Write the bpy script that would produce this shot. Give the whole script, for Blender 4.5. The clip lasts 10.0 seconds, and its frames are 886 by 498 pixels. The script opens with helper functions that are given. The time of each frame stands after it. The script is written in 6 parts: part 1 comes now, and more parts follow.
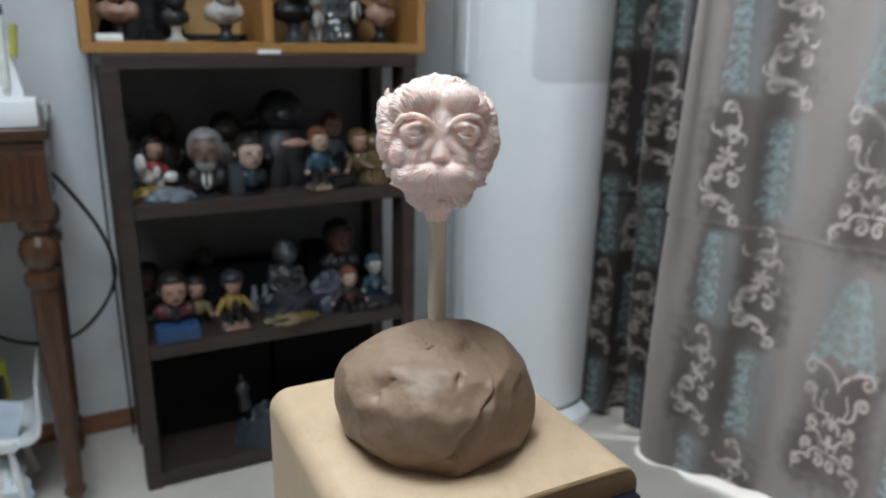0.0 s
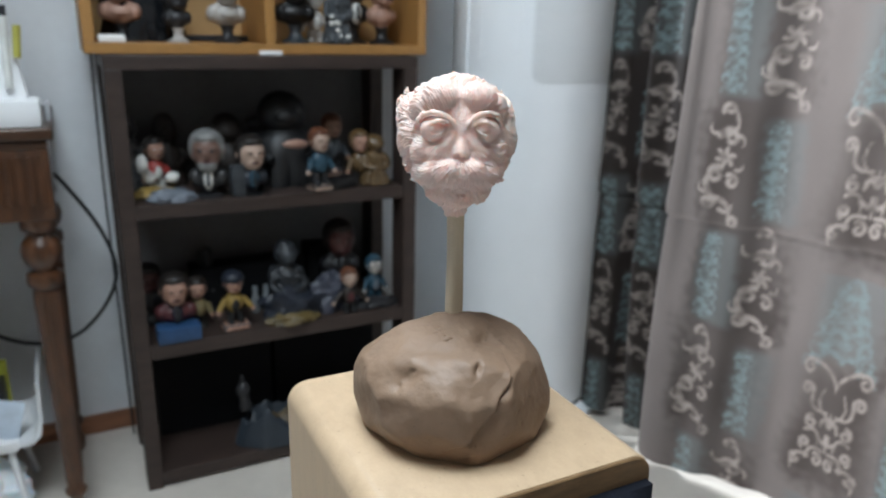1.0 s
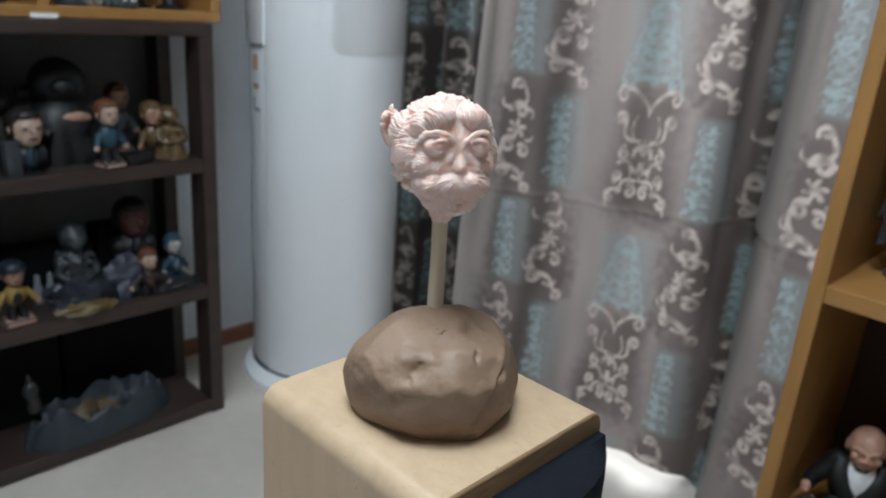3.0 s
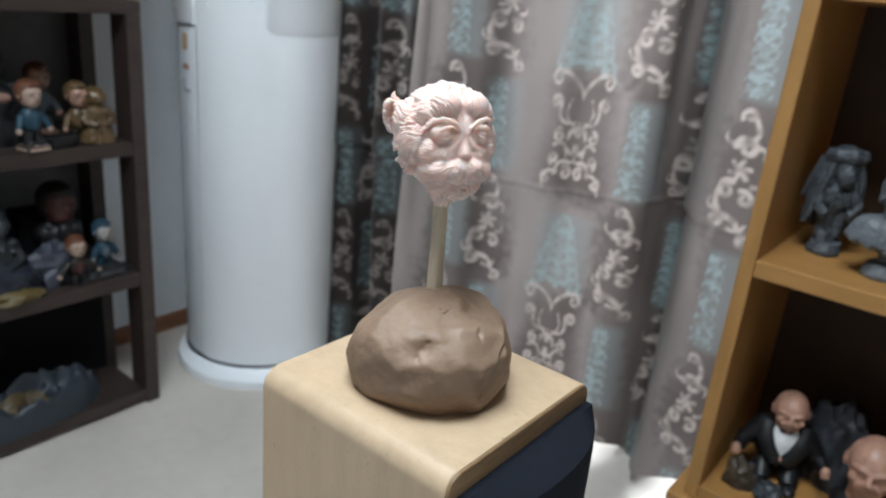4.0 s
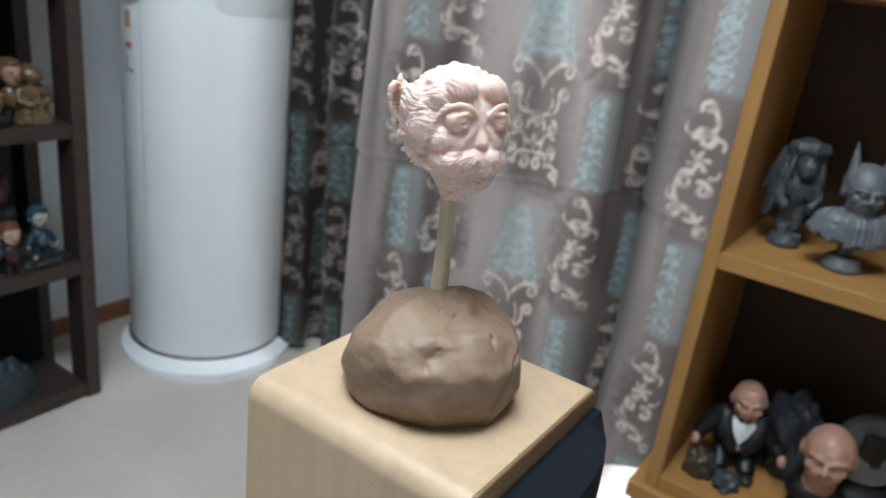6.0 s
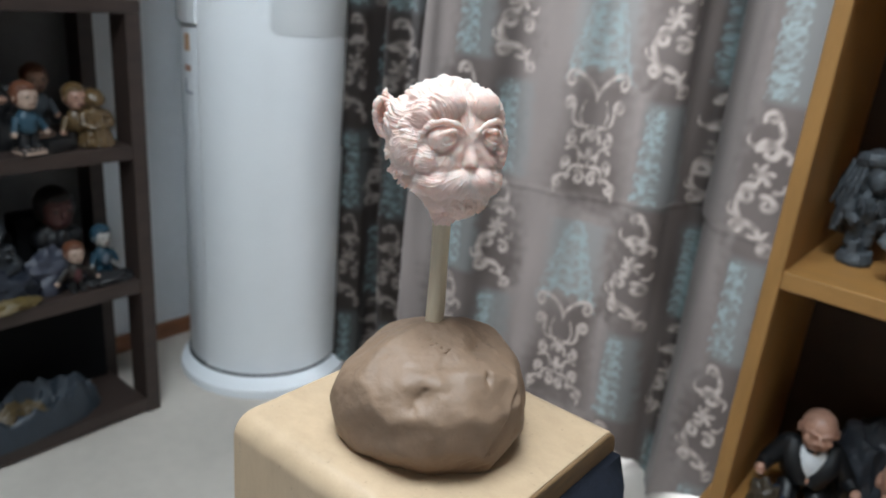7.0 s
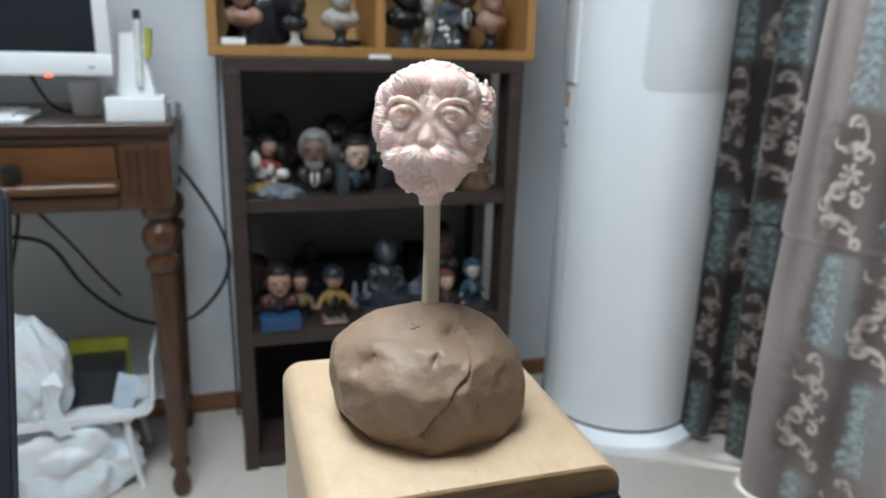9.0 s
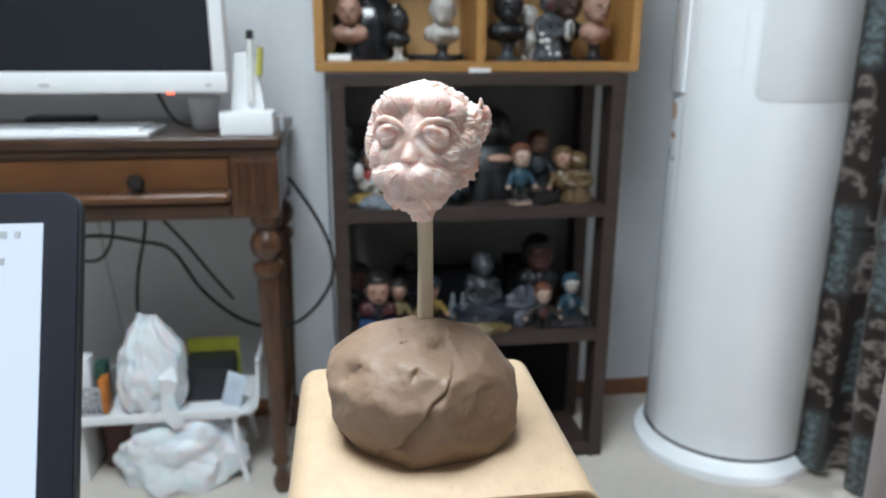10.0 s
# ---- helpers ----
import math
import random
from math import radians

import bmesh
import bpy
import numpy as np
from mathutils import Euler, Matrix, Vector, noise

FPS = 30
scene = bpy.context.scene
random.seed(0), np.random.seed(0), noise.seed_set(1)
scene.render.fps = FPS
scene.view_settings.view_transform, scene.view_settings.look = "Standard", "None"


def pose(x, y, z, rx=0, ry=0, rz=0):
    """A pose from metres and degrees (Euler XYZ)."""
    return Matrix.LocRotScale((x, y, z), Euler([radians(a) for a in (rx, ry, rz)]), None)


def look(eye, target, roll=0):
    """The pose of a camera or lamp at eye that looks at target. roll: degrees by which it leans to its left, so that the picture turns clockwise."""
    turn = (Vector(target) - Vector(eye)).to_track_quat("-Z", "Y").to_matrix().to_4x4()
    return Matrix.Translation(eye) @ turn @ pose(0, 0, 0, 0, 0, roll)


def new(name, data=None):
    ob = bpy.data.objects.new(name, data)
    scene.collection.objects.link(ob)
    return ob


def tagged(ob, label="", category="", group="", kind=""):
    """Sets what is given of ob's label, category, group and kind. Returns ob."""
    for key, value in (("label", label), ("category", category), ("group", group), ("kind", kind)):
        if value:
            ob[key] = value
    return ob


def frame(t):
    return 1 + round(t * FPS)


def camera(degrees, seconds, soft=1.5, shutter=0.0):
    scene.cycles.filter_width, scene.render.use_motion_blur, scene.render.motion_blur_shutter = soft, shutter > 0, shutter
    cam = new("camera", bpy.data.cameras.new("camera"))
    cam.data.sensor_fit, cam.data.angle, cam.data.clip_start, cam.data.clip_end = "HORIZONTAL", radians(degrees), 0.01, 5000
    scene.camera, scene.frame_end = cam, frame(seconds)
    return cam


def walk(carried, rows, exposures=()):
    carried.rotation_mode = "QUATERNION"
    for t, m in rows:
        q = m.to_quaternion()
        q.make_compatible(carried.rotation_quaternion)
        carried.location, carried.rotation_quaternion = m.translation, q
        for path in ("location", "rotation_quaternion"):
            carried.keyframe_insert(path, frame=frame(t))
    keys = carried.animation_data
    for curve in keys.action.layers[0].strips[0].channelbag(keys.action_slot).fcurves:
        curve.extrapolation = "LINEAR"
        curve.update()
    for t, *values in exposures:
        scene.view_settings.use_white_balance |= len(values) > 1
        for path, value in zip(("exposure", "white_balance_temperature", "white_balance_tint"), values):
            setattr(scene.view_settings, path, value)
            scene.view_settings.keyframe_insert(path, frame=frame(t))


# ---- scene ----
cam = camera(62.42, 10.0, soft=1.9)
PATH = [
    (0, (-0.02456, -1.45535, 0.94409), (0.843, 0.2462, 0.3508), 1.26),
    (0.5, (-0.03338, -1.45491, 0.93938), (0.8422, 0.2407, 0.3409), 1.85),
    (1, (-0.03459, -1.45836, 0.94335), (0.8415, 0.2405, 0.3549), 1.38),
    (1.5, (-0.04914, -1.4565, 0.94387), (0.9514, 0.1711, 0.3523), 1.51),
    (2, (-0.07525, -1.44814, 0.94978), (1.057, 0.087, 0.3485), 2.37),
    (2.5, (-0.09633, -1.43829, 0.95944), (1.161, -0.0132, 0.3363), 3.36),
    (3, (-0.11446, -1.42857, 0.96239), (1.2473, -0.1174, 0.3093), 4.26),
    (4.5, (-0.15415, -1.40868, 0.96719), (1.3636, -0.3033, 0.2783), 5.74),
    (5, (-0.16026, -1.40008, 0.97066), (1.3803, -0.3298, 0.277), 6.28),
    (5.5, (-0.15019, -1.37711, 0.95893), (1.426, -0.3652, 0.2576), 7.31),
    (7, (-0.10299, -1.38423, 0.95551), (1.37, -0.2146, 0.2756), 5.23),
    (7.5, (-0.07388, -1.41264, 0.95289), (1.2081, -0.0099, 0.3294), 2.38),
    (8, (-0.04508, -1.43864, 0.94479), (0.9676, 0.1785, 0.3453), 0.28),
    (8.5, (-0.0112, -1.4679, 0.94076), (0.7652, 0.2894, 0.3849), 0.66),
    (9, (0.01487, -1.4785, 0.9375), (0.5842, 0.3505, 0.3625), 1.64),
    (9.5, (0.04222, -1.48887, 0.94186), (0.4545, 0.4015, 0.4355), 0.31),
    (10, (0.05913, -1.49093, 0.941), (0.3142, 0.4148, 0.3903), 0.27),
]
EXPOSURES = [(0, -0.31), (0.5, -0.35), (1.0, -0.18), (1.5, -0.20), (2.0, -0.25), (2.5, -0.42), (3.2, -0.36), (4.5, -0.06), (5.5, -0.12), (7.0, -0.20), (8.0, -0.46), (8.5, -0.42), (9.0, 0.0), (10.0, 0.20)]
walk(cam, [(t, look(eye, target, roll)) for t, eye, target, roll in PATH], EXPOSURES)
cam.data.dof.use_dof, cam.data.dof.focus_distance, cam.data.dof.aperture_fstop = True, 0.255, 17.0

# ---- world, light ----
world = bpy.data.worlds.new("world")
scene.world = world
world.use_nodes = True
wn = world.node_tree.nodes
sky = wn.new("ShaderNodeTexSky")
sky.sky_type = 'NISHITA'
sky.sun_disc = False
sky.sun_elevation = radians(40)
sky.sun_rotation = radians(60)
wn["Background"].inputs["Strength"].default_value = 0.1
world.node_tree.links.new(sky.outputs[0], wn["Background"].inputs["Color"])


def area(name, m, sx, sy, watts, colour):
    d = bpy.data.lights.new(name, 'AREA')
    d.shape, d.size, d.size_y, d.energy, d.color = 'RECTANGLE', sx, sy, watts, colour
    ob = new(name, d)
    ob.matrix_world = m
    return ob


CEIL = 2.30
LAMPX, LAMPY = -0.20, -1.18
area("ceiling_light_glow", pose(LAMPX, LAMPY, CEIL - 0.075), 0.70, 0.70, 36.0, (0.715, 0.872, 1.0))
area("window_daylight", look((1.90, -0.97, 1.55), (1.2, -0.90, 1.15)), 0.32, 2.0, 82.0, (0.86, 0.93, 1.0))

# ---- materials ----
MATS = {}


def mat(name, col, rough=0.6, metal=0.0, var=0.12, scale=30.0, bump=0.0, bscale=200.0, stretch=None, spec=0.5, col2=None, sss=0.0, coat=0.0, specks=0.0):
    """Painted or plain surface with a two-scale variation of colour and roughness and a fine relief."""
    if name in MATS:
        return MATS[name]
    m = bpy.data.materials.new(name)
    m.use_nodes = True
    nt = m.node_tree
    b = nt.nodes["Principled BSDF"]
    L = nt.links.new
    tc = nt.nodes.new("ShaderNodeTexCoord")
    mp = nt.nodes.new("ShaderNodeMapping")
    mp.inputs["Scale"].default_value = stretch or (1, 1, 1)
    L(tc.outputs["Object"], mp.inputs["Vector"])
    n1 = nt.nodes.new("ShaderNodeTexNoise")
    n1.inputs["Scale"].default_value = scale
    n1.inputs["Detail"].default_value = 6
    L(mp.outputs[0], n1.inputs["Vector"])
    n2 = nt.nodes.new("ShaderNodeTexNoise")
    n2.inputs["Scale"].default_value = scale * 7.3
    n2.inputs["Detail"].default_value = 4
    L(mp.outputs[0], n2.inputs["Vector"])
    mx = nt.nodes.new("ShaderNodeMath")
    mx.operation = 'MULTIPLY_ADD'
    L(n2.outputs["Fac"], mx.inputs[0])
    mx.inputs[1].default_value = 0.4
    L(n1.outputs["Fac"], mx.inputs[2])
    rp = nt.nodes.new("ShaderNodeMapRange")
    rp.inputs["From Min"].default_value = 0.4
    rp.inputs["From Max"].default_value = 1.0
    L(mx.outputs[0], rp.inputs["Value"])
    mc = nt.nodes.new("ShaderNodeMix")
    mc.data_type = 'RGBA'
    c2 = col2 or tuple(c * (1 - 2 * var) for c in col)
    mc.inputs["A"].default_value = (*c2, 1)
    mc.inputs["B"].default_value = (*[min(1, c * (1 + (0 if col2 else var))) for c in col], 1)
    L(rp.outputs[0], mc.inputs["Factor"])
    out = mc.outputs["Result"]
    if specks:
        # scattered dark crumbs and pits, in loose patches
        n4 = nt.nodes.new("ShaderNodeTexNoise")
        n4.inputs["Scale"].default_value = specks
        n4.inputs["Detail"].default_value = 3
        L(tc.outputs["Object"], n4.inputs["Vector"])
        sp4 = nt.nodes.new("ShaderNodeMapRange")
        for key, val in (("From Min", 0.68), ("From Max", 0.76), ("To Min", 1.0), ("To Max", 0.66)):
            sp4.inputs[key].default_value = val
        L(n4.outputs["Fac"], sp4.inputs["Value"])
        mm = nt.nodes.new("ShaderNodeMix")
        mm.data_type, mm.blend_type = 'RGBA', 'MULTIPLY'
        mm.inputs["Factor"].default_value = 1.0
        L(out, mm.inputs["A"])
        L(sp4.outputs[0], mm.inputs["B"])
        out = mm.outputs["Result"]
    L(out, b.inputs["Base Color"])
    rr = nt.nodes.new("ShaderNodeMapRange")
    rr.inputs["To Min"].default_value = max(0.03, rough - 0.08)
    rr.inputs["To Max"].default_value = min(1, rough + 0.1)
    L(n1.outputs["Fac"], rr.inputs["Value"])
    L(rr.outputs[0], b.inputs["Roughness"])
    b.inputs["Metallic"].default_value = metal
    b.inputs["Specular IOR Level"].default_value = spec
    if sss:
        b.inputs["Subsurface Weight"].default_value = 1.0
        b.inputs["Subsurface Radius"].default_value = (1.0, 0.7, 0.6)
        b.inputs["Subsurface Scale"].default_value = sss
    if coat:
        b.inputs["Coat Weight"].default_value = coat
        b.inputs["Coat Roughness"].default_value = 0.2
    if bump:
        n3 = nt.nodes.new("ShaderNodeTexNoise")
        n3.inputs["Scale"].default_value = bscale
        n3.inputs["Detail"].default_value = 5
        L(mp.outputs[0], n3.inputs["Vector"])
        bp = nt.nodes.new("ShaderNodeBump")
        bp.inputs["Strength"].default_value = bump
        bp.inputs["Distance"].default_value = 0.002
        L(n3.outputs["Fac"], bp.inputs["Height"])
        L(bp.outputs[0], b.inputs["Normal"])
    MATS[name] = m
    return m


def glow(name, col, strength):
    if name in MATS:
        return MATS[name]
    m = bpy.data.materials.new(name)
    m.use_nodes = True
    b = m.node_tree.nodes["Principled BSDF"]
    b.inputs["Base Color"].default_value = (0.03, 0.03, 0.03, 1)
    b.inputs["Emission Color"].default_value = (*col, 1)
    b.inputs["Emission Strength"].default_value = strength
    MATS[name] = m
    return m


WALL = mat("wall_paper", (0.69, 0.71, 0.73), 0.8, var=0.05, scale=6, bump=0.25, bscale=160)
# mid grey so that the unseen ceiling returns less light
CEILM = mat("greyed_ceiling_paper", (0.48, 0.48, 0.47), 0.85, var=0.04, scale=5, bump=0.2, bscale=120)
# darker copy of the wall paper; its tone only sets the room's bounced light
WALLP = mat("bounce_wall_paper", (0.52, 0.505, 0.485), 0.85, var=0.08, scale=6, bump=0.25, bscale=160)
FLOOR = mat("floor_vinyl", (0.60, 0.55, 0.49), 0.42, var=0.07, scale=5, bump=0.08, bscale=60)
BASEB = mat("baseboard_wood", (0.26, 0.11, 0.055), 0.45, var=0.2, scale=9, stretch=(1, 1, 9))
DARKW = mat("dark_shelf_wood", (0.042, 0.027, 0.022), 0.5, var=0.22, scale=14, stretch=(1, 6, 6), bump=0.12, bscale=70)
YELW = mat("honey_wood", (0.37, 0.185, 0.054), 0.5, var=0.10, scale=10, stretch=(5, 1, 5), bump=0.1, bscale=60)
YELV = mat("honey_wood_upright", (0.37, 0.185, 0.054), 0.5, var=0.10, scale=10, stretch=(5, 5, 1), bump=0.1, bscale=60)
YELD = mat("tan_back_board", (0.40, 0.24, 0.10), 0.7, var=0.10, scale=8)
VEN = mat("speaker_veneer", (0.50, 0.36, 0.23), 0.42, var=0.06, scale=70, stretch=(2.5, 1.6, .35), bump=0.06, bscale=120, specks=520)
GRILL = mat("speaker_cloth", (0.010, 0.012, 0.018), 0.9, var=0.2, scale=300, bump=0.5, bscale=1500, spec=0.15)
BLACKP = mat("black_plastic", (0.015, 0.016, 0.02), 0.45, var=0.1)
CLAY = mat("brown_plasticine", (0.288, 0.185, 0.119), 0.54, var=0.14, scale=26, bump=0.22, bscale=260, col2=(0.187, 0.119, 0.077), specks=420)
STICKM = mat("bare_bamboo", (0.66, 0.55, 0.40), 0.55, var=0.1, scale=120, stretch=(1, 1, 0.08), bump=0.15, bscale=400)
FLESH = mat("pink_polymer_clay", (0.80, 0.592, 0.522), 0.5, var=0.04, scale=90, bump=0.1, bscale=900, sss=0.0028)
ACW = mat("white_appliance", (0.91, 0.94, 0.97), 0.32, var=0.02, scale=3)
ACS = mat("pale_silver_panel", (0.85, 0.88, 0.905), 0.4, var=0.02, scale=3)
ACG = mat("appliance_side_grey", (0.82, 0.85, 0.88), 0.4, var=0.02, scale=3)
SEAM = mat("seam_grey", (0.22, 0.24, 0.27), 0.6)
DESKW = mat("antique_walnut", (0.060, 0.026, 0.012), 0.35, var=0.3, scale=12, stretch=(1, 5, 5), bump=0.1, bscale=60, coat=0.3)
DESKV = mat("antique_walnut_turned", (0.078, 0.029, 0.010), 0.32, var=0.35, scale=16, stretch=(4, 4, 1), coat=0.4)
DESKP = mat("drawer_veneer", (0.125, 0.046, 0.011), 0.35, var=0.22, scale=10, stretch=(1, 5, 6), coat=0.3)
WPLAST = mat("white_plastic", (0.78, 0.79, 0.80), 0.35, var=0.03, scale=8)
GPLAST = mat("grey_plastic", (0.42, 0.43, 0.45), 0.45, var=0.06)
DPLAST = mat("dark_grey_plastic", (0.035, 0.038, 0.045), 0.4)
SCREEN = mat("dark_screen", (0.012, 0.015, 0.02), 0.18, var=0.05, scale=3)
BAGM = mat("white_bag_film", (0.76, 0.79, 0.82), 0.28, var=0.05, scale=20, sss=0.002)
PAPER = mat("white_paper", (0.80, 0.80, 0.79), 0.7, var=0.03)
CABLE = mat("black_cable", (0.012, 0.012, 0.013), 0.5)
IRON = mat("dark_iron", (0.03, 0.027, 0.025), 0.45, metal=0.6)

# ---- mesh helpers ----


def finish(bm, name, mats, smooth=True, angle=40):
    bmesh.ops.recalc_face_normals(bm, faces=bm.faces[:])
    me = bpy.data.meshes.new(name)
    bm.to_mesh(me)
    bm.free()
    for x in (mats if isinstance(mats, (list, tuple)) else [mats]):
        me.materials.append(x)
    if smooth:
        me.shade_smooth()
        me.set_sharp_from_angle(angle=radians(angle))
    return me


def thing(name, label, category, group="", at=None, kind=""):
    ob = new(name)
    ob.empty_display_size = 0.02
    if at is not None:
        ob.matrix_world = at
    return tagged(ob, label, category, group, kind)


def part(name, bm, material, parent=None, label="", smooth=True, angle=40, m=None):
    """One bmesh as one mesh object under a thing or a part; coordinates are the parent's."""
    ob = new(name, finish(bm, name, material, smooth, angle))
    if parent is not None:
        ob.parent = parent
    if m is not None:
        ob.matrix_local = m
    if label:
        tagged(ob, label)
    return ob


def solo(name, bm, material, label, category, group="", kind="", smooth=True, angle=40, m=None):
    ob = new(name, finish(bm, name, material, smooth, angle))
    if m is not None:
        ob.matrix_world = m
    return tagged(ob, label, category, group, kind)


def idx(bm, faces, mi):
    for f in faces:
        f.material_index = mi


def box(bm, x0, x1, y0, y1, z0, z1, bev=0.0, mi=0, seg=2):
    r = bmesh.ops.create_cube(bm, size=1.0)
    vs = r["verts"]
    for v in vs:
        v.co = Vector(((x0 + x1) / 2 + v.co.x * (x1 - x0), (y0 + y1) / 2 + v.co.y * (y1 - y0), (z0 + z1) / 2 + v.co.z * (z1 - z0)))
    fs = {f for v in vs for f in v.link_faces}
    if bev:
        es = list({e for v in vs for e in v.link_edges})
        out = bmesh.ops.bevel(bm, geom=es, offset=bev, segments=seg, affect='EDGES', profile=0.5)
        fs |= set(out["faces"])
        fs = {f for f in fs if f.is_valid}
    idx(bm, fs, mi)
    return bm


def B(*a, **k):
    return box(bmesh.new(), *a, **k)


def ball(bm, c, r, mi=0, seg=16, rings=10, rot=None):
    """Ellipsoid of centre c and radii r."""
    r = (r, r, r) if isinstance(r, (int, float)) else r
    m = Matrix.Translation(c) @ (rot or Matrix()) @ Matrix.Diagonal((*r, 1))
    o = bmesh.ops.create_uvsphere(bm, u_segments=seg, v_segments=rings, radius=1.0, matrix=m)
    idx(bm, {f for v in o["verts"] for f in v.link_faces}, mi)
    return o["verts"]


def cone(bm, p, q, r0, r1, mi=0, seg=14):
    """Tapered bar from p to q."""
    p, q = Vector(p), Vector(q)
    d = q - p
    m = Matrix.Translation((p + q) / 2) @ d.to_track_quat("Z", "Y").to_matrix().to_4x4()
    o = bmesh.ops.create_cone(bm, cap_ends=True, segments=seg, radius1=max(r0, 1e-5), radius2=max(r1, 1e-5), depth=d.length, matrix=m)
    idx(bm, {f for v in o["verts"] for f in v.link_faces}, mi)
    return o["verts"]


def lathe(bm, prof, c=(0, 0, 0), seg=28, mi=0):
    """Turned solid: prof is (radius, height) from bottom to top."""
    rings = []
    for r, z in prof:
        rings.append([bm.verts.new((c[0] + r * math.cos(2 * math.pi * k / seg), c[1] + r * math.sin(2 * math.pi * k / seg), c[2] + z)) for k in range(seg)])
    fs = []
    for a, b in zip(rings, rings[1:]):
        for k in range(seg):
            fs.append(bm.faces.new((a[k], a[(k + 1) % seg], b[(k + 1) % seg], b[k])))
    fs.append(bm.faces.new(rings[0][::-1]))
    fs.append(bm.faces.new(rings[-1]))
    idx(bm, fs, mi)
    return bm


def prism(bm, pts, z0, z1, mi=0):
    """Upright prism over a plan outline."""
    a = [bm.verts.new((x, y, z0)) for x, y in pts]
    b = [bm.verts.new((x, y, z1)) for x, y in pts]
    n = len(pts)
    fs = [bm.faces.new((a[k], a[(k + 1) % n], b[(k + 1) % n], b[k])) for k in range(n)]
    fs += [bm.faces.new(a[::-1]), bm.faces.new(b)]
    idx(bm, fs, mi)
    return bm


def tube(bm, pts, r, seg=8, mi=0, sub=6):
    """Round cable along a smoothed line of points."""
    P = [Vector(p) for p in pts]
    line = []
    for k in range(len(P) - 1):
        a, b, c, d = P[max(k - 1, 0)], P[k], P[k + 1], P[min(k + 2, len(P) - 1)]
        for s in range(sub):
            t = s / sub
            line.append(0.5 * ((2 * b) + (c - a) * t + (2 * a - 5 * b + 4 * c - d) * t * t + (3 * b - a - 3 * c + d) * t ** 3))
    line.append(P[-1])
    rings, up = [], Vector((0.3, 0.2, 1))
    for k, p in enumerate(line):
        d = (line[min(k + 1, len(line) - 1)] - line[max(k - 1, 0)]).normalized()
        u = d.cross(up).normalized()
        w = u.cross(d)
        rings.append([bm.verts.new(p + r * (math.cos(2 * math.pi * j / seg) * u + math.sin(2 * math.pi * j / seg) * w)) for j in range(seg)])
    fs = []
    for a, b in zip(rings, rings[1:]):
        for j in range(seg):
            fs.append(bm.faces.new((a[j], a[(j + 1) % seg], b[(j + 1) % seg], b[j])))
    fs += [bm.faces.new(rings[0][::-1]), bm.faces.new(rings[-1])]
    idx(bm, fs, mi)
    return bm


def rounded(x0, x1, y0, y1, r, n=8):
    """Plan outline of a rounded rectangle."""
    out = []
    for cx, cy, a0 in ((x1 - r, y1 - r, 0), (x0 + r, y1 - r, 90), (x0 + r, y0 + r, 180), (x1 - r, y0 + r, 270)):
        for k in range(n + 1):
            a = radians(a0 + 90 * k / n)
            out.append((cx + r * math.cos(a), cy + r * math.sin(a)))
    return out


def soft(a):
    a = np.clip(a, 0, 1)
    return a * a * (3 - 2 * a)


# ---- structure ----
YB = 0.273      # back wall
XE = 1.32       # window wall
XW, YS = -2.1, -3.2


def wallpiece(name, label, *a):
    return solo(name, B(*a), WALL, label, "wall", kind="structure", smooth=False)


solo("floor", B(XW - .1, XE + 1.2, YS - .1, YB + .1, -0.1, 0.0), FLOOR, "pale beige vinyl floor, slightly glossy", "floor", kind="structure", smooth=False)
wallpiece("wall_north", "pale grey papered wall behind the shelf", XW, XE + .1, YB, YB + .1, 0, CEIL)
# unseen walls, coloured to control the fill light they throw back
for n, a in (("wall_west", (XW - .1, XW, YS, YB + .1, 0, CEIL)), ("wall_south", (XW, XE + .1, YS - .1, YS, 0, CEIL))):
    solo(n, B(*a), WALLP, "unseen papered wall, toned to set the bounced light", "wall", kind="structure", smooth=False)
bm = bmesh.new()
for a in ((XE, XE + .1, -0.40, YB, 0, CEIL), (XE, XE + .1, YS, -1.12, 0, CEIL), (XE, XE + .1, -1.12, -0.40, 2.1, CEIL)):
    box(bm, *a)
solo("wall_east", bm, WALL, "pale grey papered wall with a tall window opening", "wall", kind="structure", smooth=False)
solo("ceiling", B(XW, XE + .1, YS, YB + .1, CEIL, CEIL + .1), CEILM, "unseen papered ceiling, greyed to cut bounced light", "ceiling", kind="structure", smooth=False)
wnd = thing("window_1", "tall white-framed balcony window behind the curtain", "window", kind="structure")
# the last bar is an unseen stile, added to throw shade on the curtain's fold
for a in ((XE + .02, XE + .07, -.43, -.40, 0, 2.1), (XE + .02, XE + .07, -1.12, -1.09, 0, 2.1), (XE + .02, XE + .07, -1.09, -.43, 2.06, 2.1), (XE + .02, XE + .07, -1.09, -.43, 0, .012), (XE - .03, XE + .018, -.990, -.890, 0.012, 2.1)):
    part("window_frame", B(*a, bev=.004), WPLAST, wnd, smooth=False)
for n, a in (("baseboard", (XW, XE, YB - .014, YB, 0, .045)), ("baseboard", (XE - .012, XE, -.40, YB - .014, 0, .045))):
    solo(n, B(*a, bev=.003), BASEB, "reddish brown wooden baseboard along the wall", "baseboard", kind="structure")

lamp = thing("ceiling_light", "square white ceiling light with a bright diffuser", "ceiling light")
part("frame", B(LAMPX - .44, LAMPX + .44, LAMPY - .44, LAMPY + .44, CEIL - .03, CEIL, bev=.01), WPLAST, lamp)
